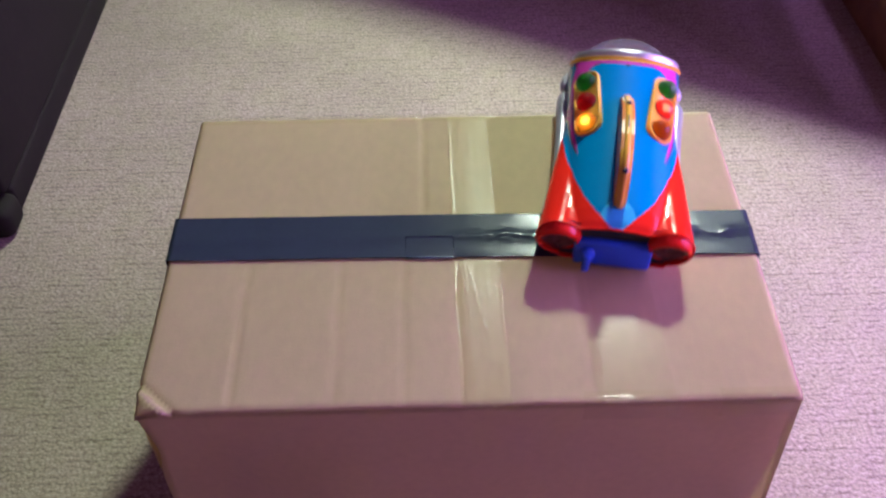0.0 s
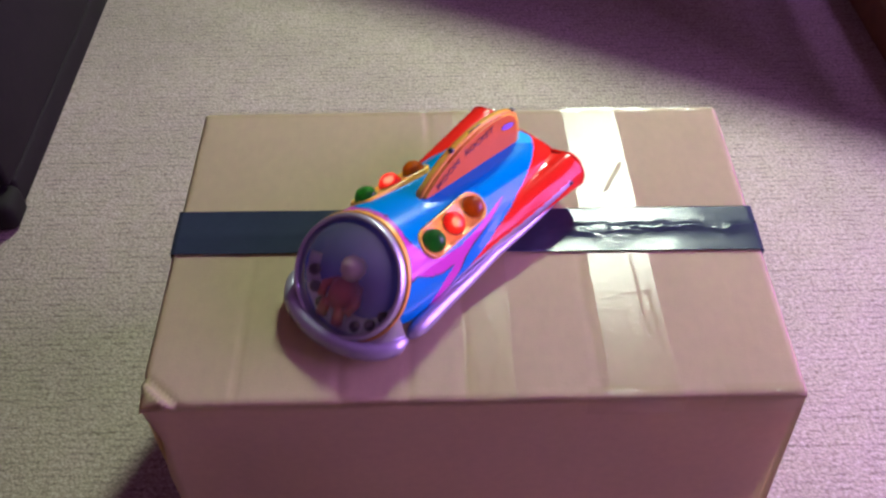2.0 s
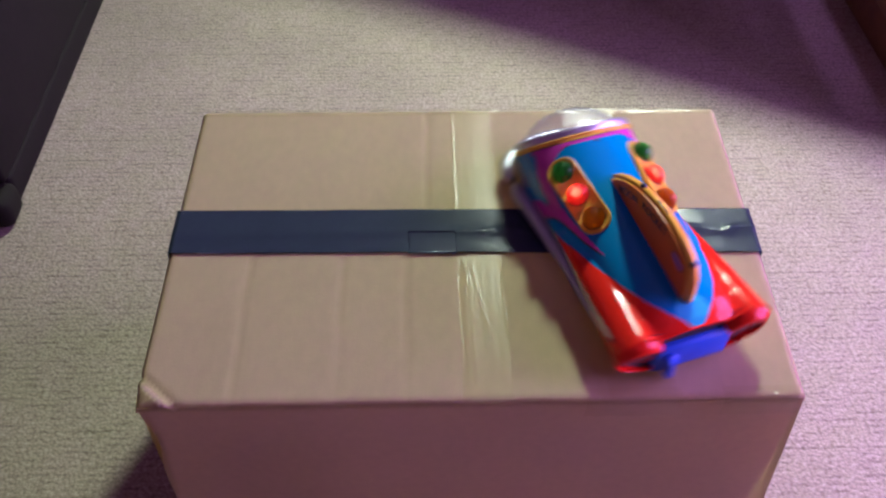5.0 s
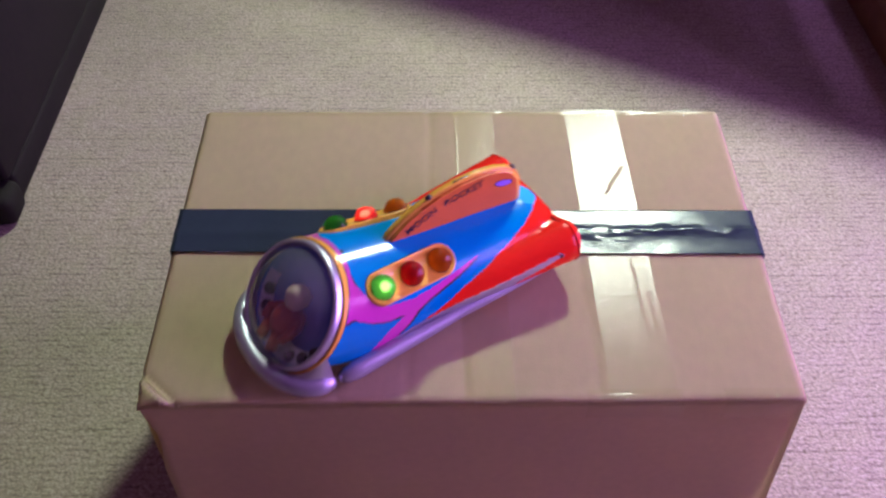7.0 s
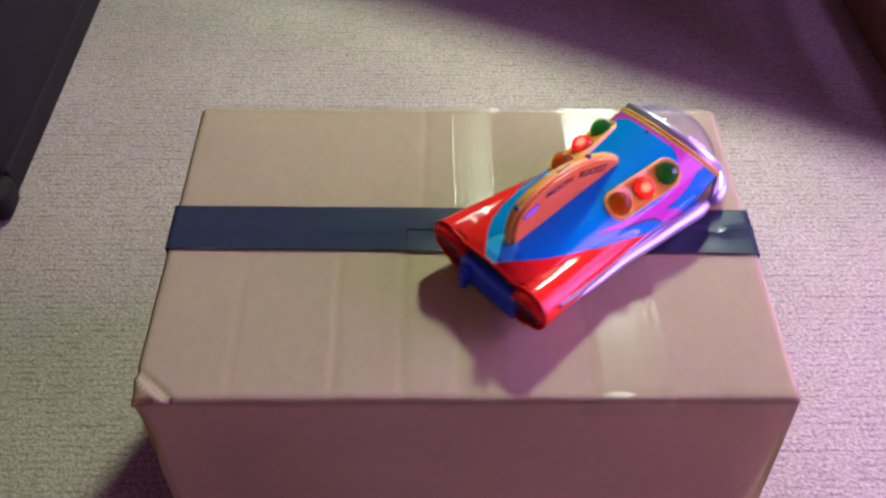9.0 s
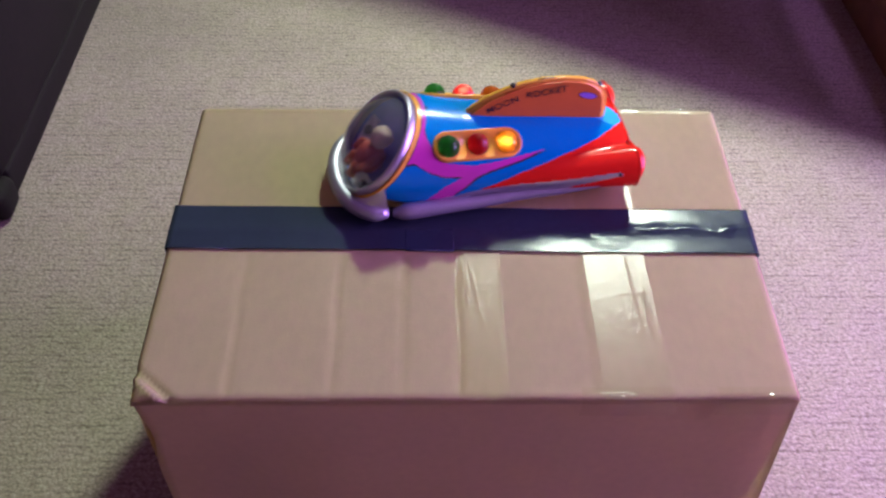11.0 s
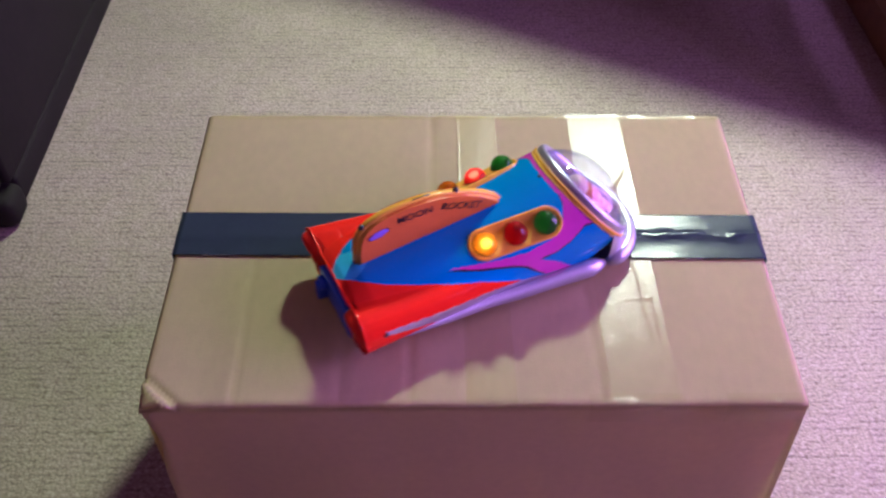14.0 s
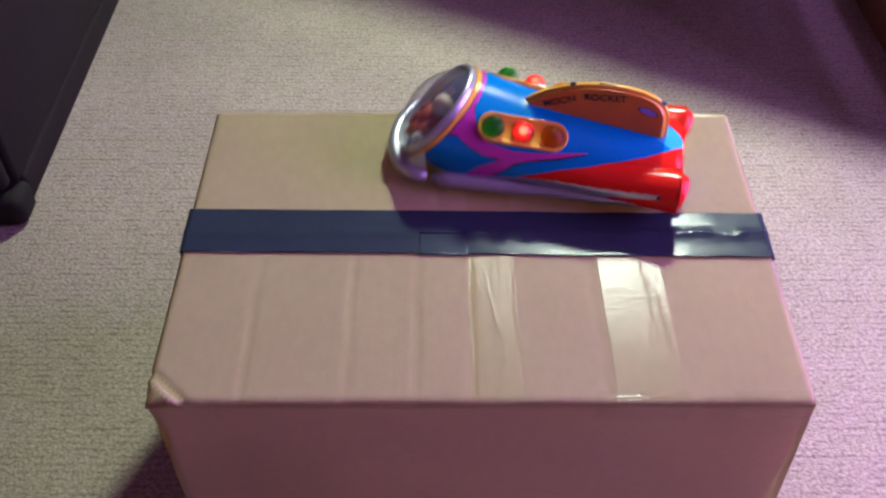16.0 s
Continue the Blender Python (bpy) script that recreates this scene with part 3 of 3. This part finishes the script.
def paint(u, phi, w):
    """The slot of the tin's printed colour: 0 blue, 1 red, 2 magenta, 3 silver, 4 black, 5 yellow, 6 light blue."""
    p = abs(phi)
    d = (RIM.x - u) * AHEAD.x + (RIM.z - w) * AHEAD.z
    if d < 0.0024:
        return 5
    if d < 0.0031:
        return 4
    above = ramp(u, [(-0.09, 82), (-0.05, 86), (0.0, 90), (0.03, 95), (0.05, 101), (0.1, 107)])
    below = ramp(u, [(-0.09, 85), (-0.05, 94), (-0.01, 125), (0.1, 180)])
    if above < p < below and u > -0.088:
        return 3
    red = ramp(u, [(-0.106, 9), (-0.1, 26), (-0.0894, 42), (-0.075, 54), (-0.056, 63), (-0.031, 72), (-0.0035, 80), (0.0294, 94)])
    if u < 0.0294 and p > red:
        return 1
    if inside(u, p, SWOOSH) or inside(u, p, FORK) or (p < 40 and d < 0.0056):
        return 2
    if inside(u + 0.001, p - 1.8, SWOOSH) or inside(u + 0.001, p - 1.8, FORK):
        return 4
    if u < -0.078 - 0.012 * (p / 30) ** 2:
        return 6
    return 0


def rocket():
    ob = thing("toy_rocket", pose(0, 0, BOX_H), "printed tin toy rocket with clear dome, coloured lamps, orange fin", "toy rocket")

    # hull, printed tin
    ns, nf, reach = 240, 320, 170.0
    bm = sheet_bm(ns, nf, lambda i, j: hull_world(i, (j * 2 - 1) * reach))
    for f in bm.faces:
        m = f.calc_center_median()
        phi = math.degrees(math.atan2(abs(m.y), m.z - MID))
        f.material_index = paint(m.x, phi, m.z)
    part("hull", bm, [BLUE, RED, PINK, SILVER, BLACK_INK, YELLOW, CYAN], ob, "blue, red and magenta printed tin hull")

    # dark sheet standing in for shade inside the open tail, and base plate
    rim = [hull_world(0, p) for p in range(-170, 171, 5)]
    bm = bmesh.new()
    bm.faces.new([bm.verts.new(p + Vector((0.004, 0, 0))) for p in rim])
    part("tail_shade", bm, DARK, ob, smooth=False)
    bm = box_bm(-0.088, -0.036, 0.0085, 0.10, 0.036, 0.0115, 0.001)
    part("base_plate", bm, DARK, ob)
    # rolled lip round the tail
    part("tail_lip", tube_bm([hull_world(0.002, p) for p in range(-125, 126, 3)], 0.0009, 8), RED, ob)

    # open ends of the rocket tubes
    for side in (1, -1):
        m = Matrix.Translation((-0.0985, side * 0.0437, 0.0308)) @ pose(0, 0, 0, 0, -112, 0)
        jet = part("exhaust", lathe_bm([(0.0178, -0.003), (0.0180, 0.0030), (0.0174, 0.0062), (0.0160, 0.0082), (0.0144, 0.0086), (0.0138, 0.0078), (0.0138, 0.0050)], 36, m),
                   RED, ob)
        grille = [lathe_bm([(0.0139, 0.0066), (0, 0.0068)], 28, m), lathe_bm([(0.0124, 0.0064), (0.0124, 0.0080), (0.0108, 0.0080), (0.0108, 0.0064)], 28, m)]
        for k in range(6):
            grille.append(tube_bm([m @ pose(0, 0, 0, 0, 0, 60 * k) @ Vector((0.003, 0, 0.0070)), m @ pose(0, 0, 0, 0, 0, 60 * k) @ Vector((0.0110, 0, 0.0070))], 0.001, 6))
        part("grille", merge_bm(*grille), GRILLE, jet, "dark grey spoked grille")
        part("screw", lathe_bm([(0, 0.0016), (0.0014, 0.0013), (0.0021, 0.0), (0.0021, -0.002)], 12,
                               Matrix.Translation((-0.0885, side * 0.0598, 0.0355)) @ pose(0, 0, 0, -90 * side, 0, 0)), BLACK_INK, ob)

    # battery box with its lever under the tail
    bat = part("battery_box", box_bm(-0.1065, -0.031, 0.004, -0.080, 0.031, 0.031, 0.003), BLUE_PLASTIC, ob, "bright blue plastic battery box")
    part("lever", merge_bm(box_bm(-0.1135, 0.017, 0.0025, -0.1055, 0.023, 0.021, 0.0015),
                           lathe_bm([(0, 0), (0.006, 0), (0.006, 0.004), (0, 0.004)], 20,
                                    Matrix.Translation((-0.1065, 0.020, 0.019)) @ pose(0, 0, 0, 0, -90, 0))), BLUE_PLASTIC, bat)
    # wheels under the base
    for u, v in ((-0.06, 0.028), (-0.06, -0.028), (0.075, 0.0)):
        part("wheel", lathe_bm([(0, -0.004), (0.008, -0.004), (0.009, -0.003), (0.009, 0.003), (0.008, 0.004), (0, 0.004)], 24,
                               Matrix.Translation((u, v, 0.009)) @ pose(0, 0, 0, 90, 0, 0)), RUBBER, ob)

    # screws on the spine
    part("screw", lathe_bm([(0, 0.0028), (0.0022, 0.0022), (0.0034, 0.0), (0.0034, -0.002)], 14, pose(0.0690, 0, 0.0755)), BLACK_INK, ob)

    # skirts, bumper
    for side in (1, -1):
        pts = []
        for k in range(31):
            u = 0.104 - 0.192 * k / 30
            pts.append((u, side * ramp(u, [(-0.09, 0.0565), (0.0, 0.0505), (0.06, 0.0515), (0.085, 0.0525), (0.104, 0.0525)]),
                        ramp(u, [(-0.09, 0.026), (-0.04, 0.0185), (0.03, 0.0135), (0.104, 0.0125)])))
        part("skirt_rail", tube_bm(pts, lambda k: 0.0072 * (1 - 0.72 * k) * min(1, 0.4 + k * 12), 14, 1.15), RAIL, ob, "silver rail along the flank")
    pts = []
    for k in range(41):
        a = math.pi * (k / 40 - 0.5)
        pts.append((0.108 + 0.0395 * math.cos(a) ** 0.85, 0.0530 * math.sin(a), 0.0130 + 0.002 * math.cos(a)))
    part("bumper", tube_bm(pts, lambda k: 0.0063 * min(1, 0.55 + 8 * min(k, 1 - k)), 14, 1.15), RAIL, ob, "rounded silver front bumper")

    # silver pan from the rim down to the bumper
    lower = [rim_point(95 + 170 * k / 40) for k in range(41)]

    def pan(i, j):
        k = round(i * 40)
        foot = Vector((pts[40 - k][0], pts[40 - k][1], pts[40 - k][2] + 0.004))
        return lower[k].lerp(foot, j) + Vector((0, 0, 0.002 * math.sin(math.pi * j)))
    part("nose_pan", sheet_bm(40, 8, pan), SILVER, ob)

    # front rim ring and dome
    turn = [360 * k / 96 for k in range(96)]

    def cup(steps, closed=True):
        """Rings round the rim: (share of the rim's width, way ahead)."""
        bm = bmesh.new()
        loops = []
        for grow, ahead in steps:
            if grow == 0:
                loops.append([bm.verts.new(RIM + AHEAD * ahead)])
            else:
                loops.append([bm.verts.new(RIM + (rim_point(p) - RIM) * grow + AHEAD * ahead) for p in turn])
        for a, b in zip(loops, loops[1:]):
            for k in range(96):
                q = (k + 1) % 96
                bm.faces.new((a[k], a[q], b[q], b[k]) if len(b) > 1 else (a[k], a[q], b[0]))
        bmesh.ops.recalc_face_normals(bm, faces=bm.faces[:])
        return bm

    part("rim_edge", cup([(1.0, -0.001), (1.012, 0.0), (1.010, 0.0014), (0.985, 0.0018), (0.965, 0.0010)]), YELLOW, ob, "rolled yellow rim edge")
    part("rim_gap", cup([(0.970, 0.0008), (0.955, 0.0006)]), BLACK_INK, ob)
    part("rim_ring", cup([(0.975, 0.0), (0.975, 0.0045), (0.968, 0.0066), (0.950, 0.0080), (0.925, 0.0082), (0.905, 0.0074), (0.893, 0.0055), (0.885, 0.0)]), SILVER, ob, "silver ring round the dome")
    cap, tall = 0.0437, 0.026
    ball = (cap ** 2 + tall ** 2) / (2 * tall)
    dome_shell = part("dome", cup([(ball * math.sin(math.asin(cap / ball) * (1 - k / 18)) / 0.0485,
                       0.002 + tall - ball + ball * math.cos(math.asin(cap / ball) * (1 - k / 18))) for k in range(18)] + [(0, 0.002 + tall)]), DOME, ob,
         "clear plastic cockpit dome")
    dome_shell.visible_shadow = False

    # cockpit tub, console with dials, seated doll
    tub = Matrix((AHEAD, Vector((0, 1, 0)), UP)).transposed().to_4x4()
    tub.translation = RIM
    bm = cup([(0.90, 0.002), (0.86, -0.010), (0.70, -0.016), (0.35, -0.018), (0, -0.018)])
    bmesh.ops.reverse_faces(bm, faces=bm.faces[:])
    part("cockpit_wall", bm, COCKPIT, ob, "dark blue cockpit wall")
    bm = bmesh.new()
    inner, outer = [], []
    for k in range(33):
        p = 92 + 176 * k / 32
        band = 0.74 - 0.16 * math.sin(math.pi * k / 32) ** 2
        inner.append(bm.verts.new(RIM + (rim_point(p) - RIM) * band + AHEAD * -0.0085))
        outer.append(bm.verts.new(RIM + (rim_point(p) - RIM) * 0.885 + AHEAD * -0.0030))
    for k in range(32):
        bm.faces.new((inner[k], outer[k], outer[k + 1], inner[k + 1]))
    bmesh.ops.solidify(bm, geom=bm.faces[:], thickness=0.0015)
    bmesh.ops.recalc_face_normals(bm, faces=bm.faces[:])
    con = part("console", bm, WHITE_PRINT, ob, "white crescent console with black dials")
    for p in (112, 132, 152, 208, 228, 248):
        spot = (rim_point(p) - RIM) * 0.775
        m = tub @ Matrix.Translation((-0.0045, spot.y, spot.dot(UP))) @ pose(0, 0, 0, 0, 90, 0)
        part("dial", lathe_bm([(0, 0.0012), (0.0040, 0.0012), (0.0046, 0), (0.0046, -0.003)], 18, m), BLACK_INK, con)

    def limb(points, r):
        return tube_bm([tub @ Vector(p) for p in points], r, 12)

    doll = merge_bm(
        (lathe_bm([(0, -0.015), (0.010, -0.013), (0.0130, -0.004), (0.0118, 0.005), (0.0060, 0.011), (0, 0.0115)], 24, tub @ pose(-0.002, 0, -0.013, 0, 8, 0)), 0),
        (lathe_bm([(0, -0.0100), (0.0050, -0.0088), (0.0085, -0.004), (0.0098, 0.001), (0.0088, 0.0055), (0.0055, 0.0088), (0, 0.0100)], 24, tub @ pose(0.003, 0, 0.0065)), 1),
        (limb([(-0.002, 0.009, -0.008), (0.004, 0.016, -0.015), (0.006, 0.013, -0.024)], 0.0036), 0),
        (limb([(-0.002, -0.009, -0.008), (0.004, -0.016, -0.015), (0.006, -0.013, -0.024)], 0.0036), 0),
        (limb([(-0.004, 0.005, -0.022), (0.006, 0.007, -0.026), (0.004, 0.008, -0.036)], 0.0045), 0),
        (limb([(-0.004, -0.005, -0.022), (0.006, -0.007, -0.026), (0.004, -0.008, -0.036)], 0.0045), 0))
    part("pilot_doll", doll, [SUIT, SKIN], ob, "small rust-red seated vinyl doll")

    # fin, yellow edge and orange sides
    outline = [(0.0375, 0.0665), (0.030, 0.0745), (0.018, 0.0830), (0.004, 0.0895), (-0.012, 0.0945), (-0.030, 0.0972), (-0.048, 0.0970),
               (-0.064, 0.0945), (-0.075, 0.0900), (-0.0825, 0.0835), (-0.0868, 0.0750), (-0.0880, 0.0640), (-0.0880, 0.0500)]
    base = [(-0.05, 0.055), (0.0, 0.060), (0.025, 0.064)]
    half = 0.0047
    prof = outline + base

    def slab(points, hw, grow):
        bm = bmesh.new()
        mid = Vector((-0.03, 0, 0.072))
        a = [bm.verts.new((mid.x + (u - mid.x) * grow, hw, mid.z + (w - mid.z) * grow)) for u, w in points]
        b = [bm.verts.new((v.co.x, -hw, v.co.z)) for v in a]
        bm.faces.new(a)
        bm.faces.new(b[::-1])
        for k in range(len(a)):
            q = (k + 1) % len(a)
            bm.faces.new((a[q], a[k], b[k], b[q]))
        bmesh.ops.recalc_face_normals(bm, faces=bm.faces[:])
        return bm

    bm = slab(prof, half, 1.0)
    bmesh.ops.bevel(bm, geom=[e for e in bm.edges if abs(e.verts[0].co.y - e.verts[1].co.y) < 1e-6], offset=0.0024, segments=4, affect="EDGES")
    fin = part("fin", bm, YELLOW, ob, "yellow-edged tin fin")
    bm = slab(prof, half + 0.0003, 0.92)
    part("fin_side", bm, ORANGE, fin, "orange printed fin side with dark lettering", smooth=False)
    part("slot", box_bm(-0.040, -0.0006, 0.0960, -0.026, 0.0006, 0.0975, 0.0002), BLACK_INK, fin)
    for u, w in ((-0.0048, 0.0922), (-0.0799, 0.0857)):
        part("rivet", lathe_bm([(0, 0.0016), (0.0022, 0.0010), (0.0026, -0.001)], 12, pose(u, 0, w + 0.0008)), BLACK_INK, fin)
    for side in (1, -1):
        flip = 180 if side > 0 else 0
        for word, at, size in (("MOON", -0.0005, 0.0090), ("ROCKET", -0.034, 0.0090)):
            curve = bpy.data.curves.new("letters", "FONT")
            curve.body, curve.size, curve.extrude, curve.offset = word, size, 0.0001, 0.00008
            curve.align_x, curve.align_y = "CENTER", "CENTER"
            tmp = new("letters", curve)
            bpy.context.view_layer.update()
            data = bpy.data.meshes.new_from_object(tmp.evaluated_get(bpy.context.evaluated_depsgraph_get()))
            bpy.data.objects.remove(tmp)
            data.materials.clear()
            data.materials.append(BLACK_INK)
            ink = new("lettering", data)
            ink.parent = fin
            if side > 0:
                u, tilt = (0.0045, 22) if word == "MOON" else (-0.0325, 6)
            else:
                u, tilt = (-0.040, 2) if word == "MOON" else (-0.0020, -19)
            w = ramp(u, [(-0.04, 0.0862), (-0.0325, 0.0866), (-0.002, 0.0800), (0.0045, 0.0775)])
            ink.matrix_basis = Matrix.Translation((u, side * (half + 0.0006), w)) @ pose(0, 0, 0, 90, 0, flip) @ pose(0, 0, 0, 0, 0, tilt)
        for r, stuff, lift in ((1.0, BLACK_INK, 0.0), (0.86, mat("emblem_violet", (0.22, 0.16, 0.62), 0.3), 0.0001)):
            bm = lathe_bm([(0.0090 * r, 0), (0.0, 0.0003)], 24)
            bmesh.ops.scale(bm, vec=(1, 0.38, 1), verts=bm.verts[:])
            em = part("emblem", bm, stuff, fin, "small violet oval emblem")
            em.matrix_basis = Matrix.Translation((-0.069, side * (half + 0.0006 + lift), 0.0790)) @ pose(0, 0, 0, 90, 0, flip) @ pose(0, 0, 0, 0, 0, -18 * side)

    # lamp plates with three lenses a side
    bulbs = {}
    for side in (1, -1):
        spots = {}
        for key, u in (("G", 0.0560), ("R", 0.0310), ("O", 0.0060)):
            best = min((abs(hull_world(s / 200, side * 46.5).x - u), s) for s in range(200))[1] / 200
            p = hull_world(best, side * 46.5)
            q = hull_world(best, side * 52) - hull_world(best, side * 41)
            along = hull_world(best + 0.02, side * 46.5) - hull_world(best - 0.02, side * 46.5)
            normal = along.cross(q).normalized()
            if normal.z < 0:
                normal = -normal
            spots[key] = (p, normal, along.normalized())
        mid, normal, _ = spots["R"]
        along = (spots["G"][0] - spots["O"][0]).normalized()
        across = normal.cross(along).normalized()
        normal = along.cross(across).normalized()
        if normal.z < 0:
            normal = -normal
        basis = Matrix((along, across, normal)).transposed().to_4x4()
        bm = bmesh.new()
        hl, hr = 0.0255, 0.0128
        loops = []
        for lift, grow in ((-0.006, 1.0), (0.0008, 1.0), (0.0018, 0.95), (0.0018, 0.88), (0.0010, 0.83)):
            loop = []
            for k in range(48):
                a = 2 * math.pi * k / 48
                x, y = math.cos(a) * hr * grow, math.sin(a) * hr * grow
                loop.append(bm.verts.new(Matrix.Translation(mid) @ basis @ Vector((x + (hl if x > 0 else -hl), y, lift))))
            loops.append(loop)
        for a, b in zip(loops, loops[1:]):
            for k in range(48):
                q = (k + 1) % 48
                bm.faces.new((a[k], a[q], b[q], b[k]))
        bm.faces.new(loops[-1])
        bmesh.ops.recalc_face_normals(bm, faces=bm.faces[:])
        plate = part("lamp_plate", bm, [YELLOW], ob, "orange-yellow raised lamp plate")
        flat = Matrix.Translation(mid) @ basis
        for key, x in (("G", 0.0250), ("R", 0.0), ("O", -0.0250)):
            dome = [(0.0092 * math.cos(radians(a)), 0.0008 + 0.0092 * math.sin(radians(a))) for a in range(0, 90, 9)] + [(0, 0.0100)]
            part("socket", lathe_bm([(0.0094, 0.0004), (0.0094, 0.0014), (0.0088, 0.0015), (0, 0.0013)], 24, flat @ Matrix.Translation((x, 0, 0))), DARK, plate)
            part("lens", lathe_bm(dome, 28, flat @ Matrix.Translation((x, 0, 0))), LENS[key], plate,
                 {"G": "green", "R": "red", "O": "amber"}[key] + " domed lens")
        bulb = part("bulb", lathe_bm([(0, -0.0022), (0.0028, -0.0014), (0.0036, 0.0), (0.0028, 0.0016), (0, 0.0024)], 16), GLOW, ob, "tiny glowing bulb under a lens")
        bulbs[side] = (bulb, flat)
    return ob, bulbs


# ---- what moves ----
ROCKET = [   # seconds, x, y, heading in degrees
    (0, 0.3819, 0.2299, 79.0), (0.2, 0.3816, 0.2566, 89.4), (0.4, 0.3722, 0.2588, 111.3), (0.6, 0.3595, 0.2528, 156.2), (0.8, 0.3430, 0.2454, 181.5),
    (1, 0.3212, 0.2368, 194.0), (1.2, 0.2987, 0.2256, 203.3), (1.5, 0.2686, 0.2053, 213.0), (1.7, 0.2509, 0.1875, 218.0), (2, 0.2268, 0.1614, 227.6),
    (2.2, 0.2157, 0.1424, 234.9), (2.5, 0.2093, 0.1150, 253.1), (2.7, 0.2156, 0.1070, 279.0), (2.8, 0.2191, 0.1079, 299.1),
    (3, 0.2339, 0.1058, 325.0), (3.2, 0.2518, 0.0994, 335.2), (3.5, 0.2788, 0.0924, 346.0), (3.8, 0.3148, 0.0890, 356.3), (4, 0.3365, 0.0894, 361.1),
    (4.2, 0.3581, 0.0923, 366.1), (4.45, 0.3735, 0.1000, 378.0), (4.7, 0.3790, 0.1120, 405.0), (4.9, 0.3745, 0.1240, 446.0),
    (5.1, 0.3650, 0.1330, 488.0), (5.4, 0.3500, 0.1400, 518.0), (5.8, 0.3270, 0.1450, 534.0), (6.3, 0.2832, 0.1453, 545.6),
    (6.5, 0.2632, 0.1417, 550.8), (6.8, 0.2251, 0.1255, 561.3), (7, 0.2067, 0.1121, 572.1), (7.2, 0.1934, 0.0976, 585.1),
    (7.3, 0.1934, 0.0905, 598.5), (7.4, 0.1972, 0.0891, 609.8), (7.5, 0.2033, 0.0847, 631.4), (7.6, 0.2139, 0.0878, 664.2),
    (7.7, 0.2184, 0.0933, 685.5), (7.8, 0.2242, 0.0964, 703.1), (8, 0.2398, 0.1021, 725.2), (8.3, 0.2685, 0.1140, 738.3),
    (8.6, 0.3006, 0.1302, 749.6), (8.8, 0.3206, 0.1448, 754.7), (9, 0.3389, 0.1603, 760.3), (9.2, 0.3533, 0.1783, 771.2),
    (9.5, 0.3690, 0.2050, 778.0), (9.8, 0.3760, 0.2320, 790.0), (10, 0.3740, 0.2470, 812.0), (10.2, 0.3640, 0.2560, 848.0),
    (10.4, 0.3490, 0.2560, 876.0), (10.7, 0.3150, 0.2510, 898.0), (11, 0.2800, 0.2430, 909.0), (11.3, 0.2460, 0.2321, 917.4),
    (11.5, 0.2271, 0.2224, 922.5), (11.8, 0.1949, 0.2005, 933.3), (12, 0.1757, 0.1822, 938.2), (12.3, 0.1542, 0.1563, 953.7),
    (12.5, 0.1451, 0.1366, 960.1), (12.6, 0.1405, 0.1243, 963.7), (12.8, 0.1370, 0.1006, 977.1), (12.9, 0.1404, 0.0958, 991.0),
    (13, 0.1462, 0.0955, 1009.7), (13.1, 0.1519, 0.1015, 1031.6), (13.2, 0.1577, 0.1039, 1050.4), (13.4, 0.1707, 0.1062, 1072.2),
    (13.7, 0.2038, 0.1154, 1093.5), (14, 0.2332, 0.1286, 1105.4), (14.5, 0.2835, 0.1606, 1114.9), (14.8, 0.3135, 0.1901, 1124.9),
    (15.1, 0.3353, 0.2210, 1135.5), (15.3, 0.3469, 0.2428, 1140.9), (15.5, 0.3488, 0.2575, 1152.8), (15.6, 0.3452, 0.2626, 1168.5),
    (15.7, 0.3392, 0.2612, 1187.4), (15.8, 0.3318, 0.2573, 1216.6), (15.9, 0.3268, 0.2560, 1234.2), (16, 0.3190, 0.2514, 1247.2),
]
LIT = {1: "0O .1R .5O .9R 1.15G 1.35R 2.1G 2.6G 2.85O 2.95R 3.15O 3.25R 3.45O 3.55R 3.65O 3.75R 3.95O 4.05R 5G 6.1R 6.4G 6.65R 6.9G 7.25R 7.45G 7.55R 7.75G 7.95R 9.1O 9.4R 10.2O 11R 11.4G 11.65R 12.45G 12.55R 12.85G 13.05O 13.15G 13.3O 13.45R 15.65O 15.75G 15.85R", -1: "0R .1O .3R 2.4R 2.85G 2.95R 3.15G 3.25R 3.45G 3.55R 3.65G 3.75R 3.95G 4.05R 5G 5.5R 7.35G 7.45R 7.55G 7.75R 8.7O 8.9R 10O 10.5R 12.2G 12.45R 12.55G 12.85R 13.05G 13.15R 13.3G 13.45R 13.9O 14.2R 14.9O 15.2R"}   # which lens each bulb stands under, from that second on


def motions():
    walk(toy, [(t, pose(x, y, BOX_H, 0, 0, a)) for t, x, y, a in ROCKET])
    for side, (bulb, flat) in BULBS.items():
        spots = {"G": 0.0250, "R": 0.0, "O": -0.0250}
        steps = [(float(word[:-1]), spots[word[-1]]) for word in LIT[side].split()]
        rows = []
        for k, (t, x) in enumerate(steps):
            m = flat @ Matrix.Translation((x, 0, 0.0042))
            rows.append((t + 0.034 if k else t, m))
            rows.append((steps[k + 1][0] if k + 1 < len(steps) else 16.0, m))
        walk(bulb, rows)


room()
ceiling_lamp()
black_cabinet()
brown_sideboard()
shade_table()
cardboard_box()
toy, BULBS = rocket()
motions()
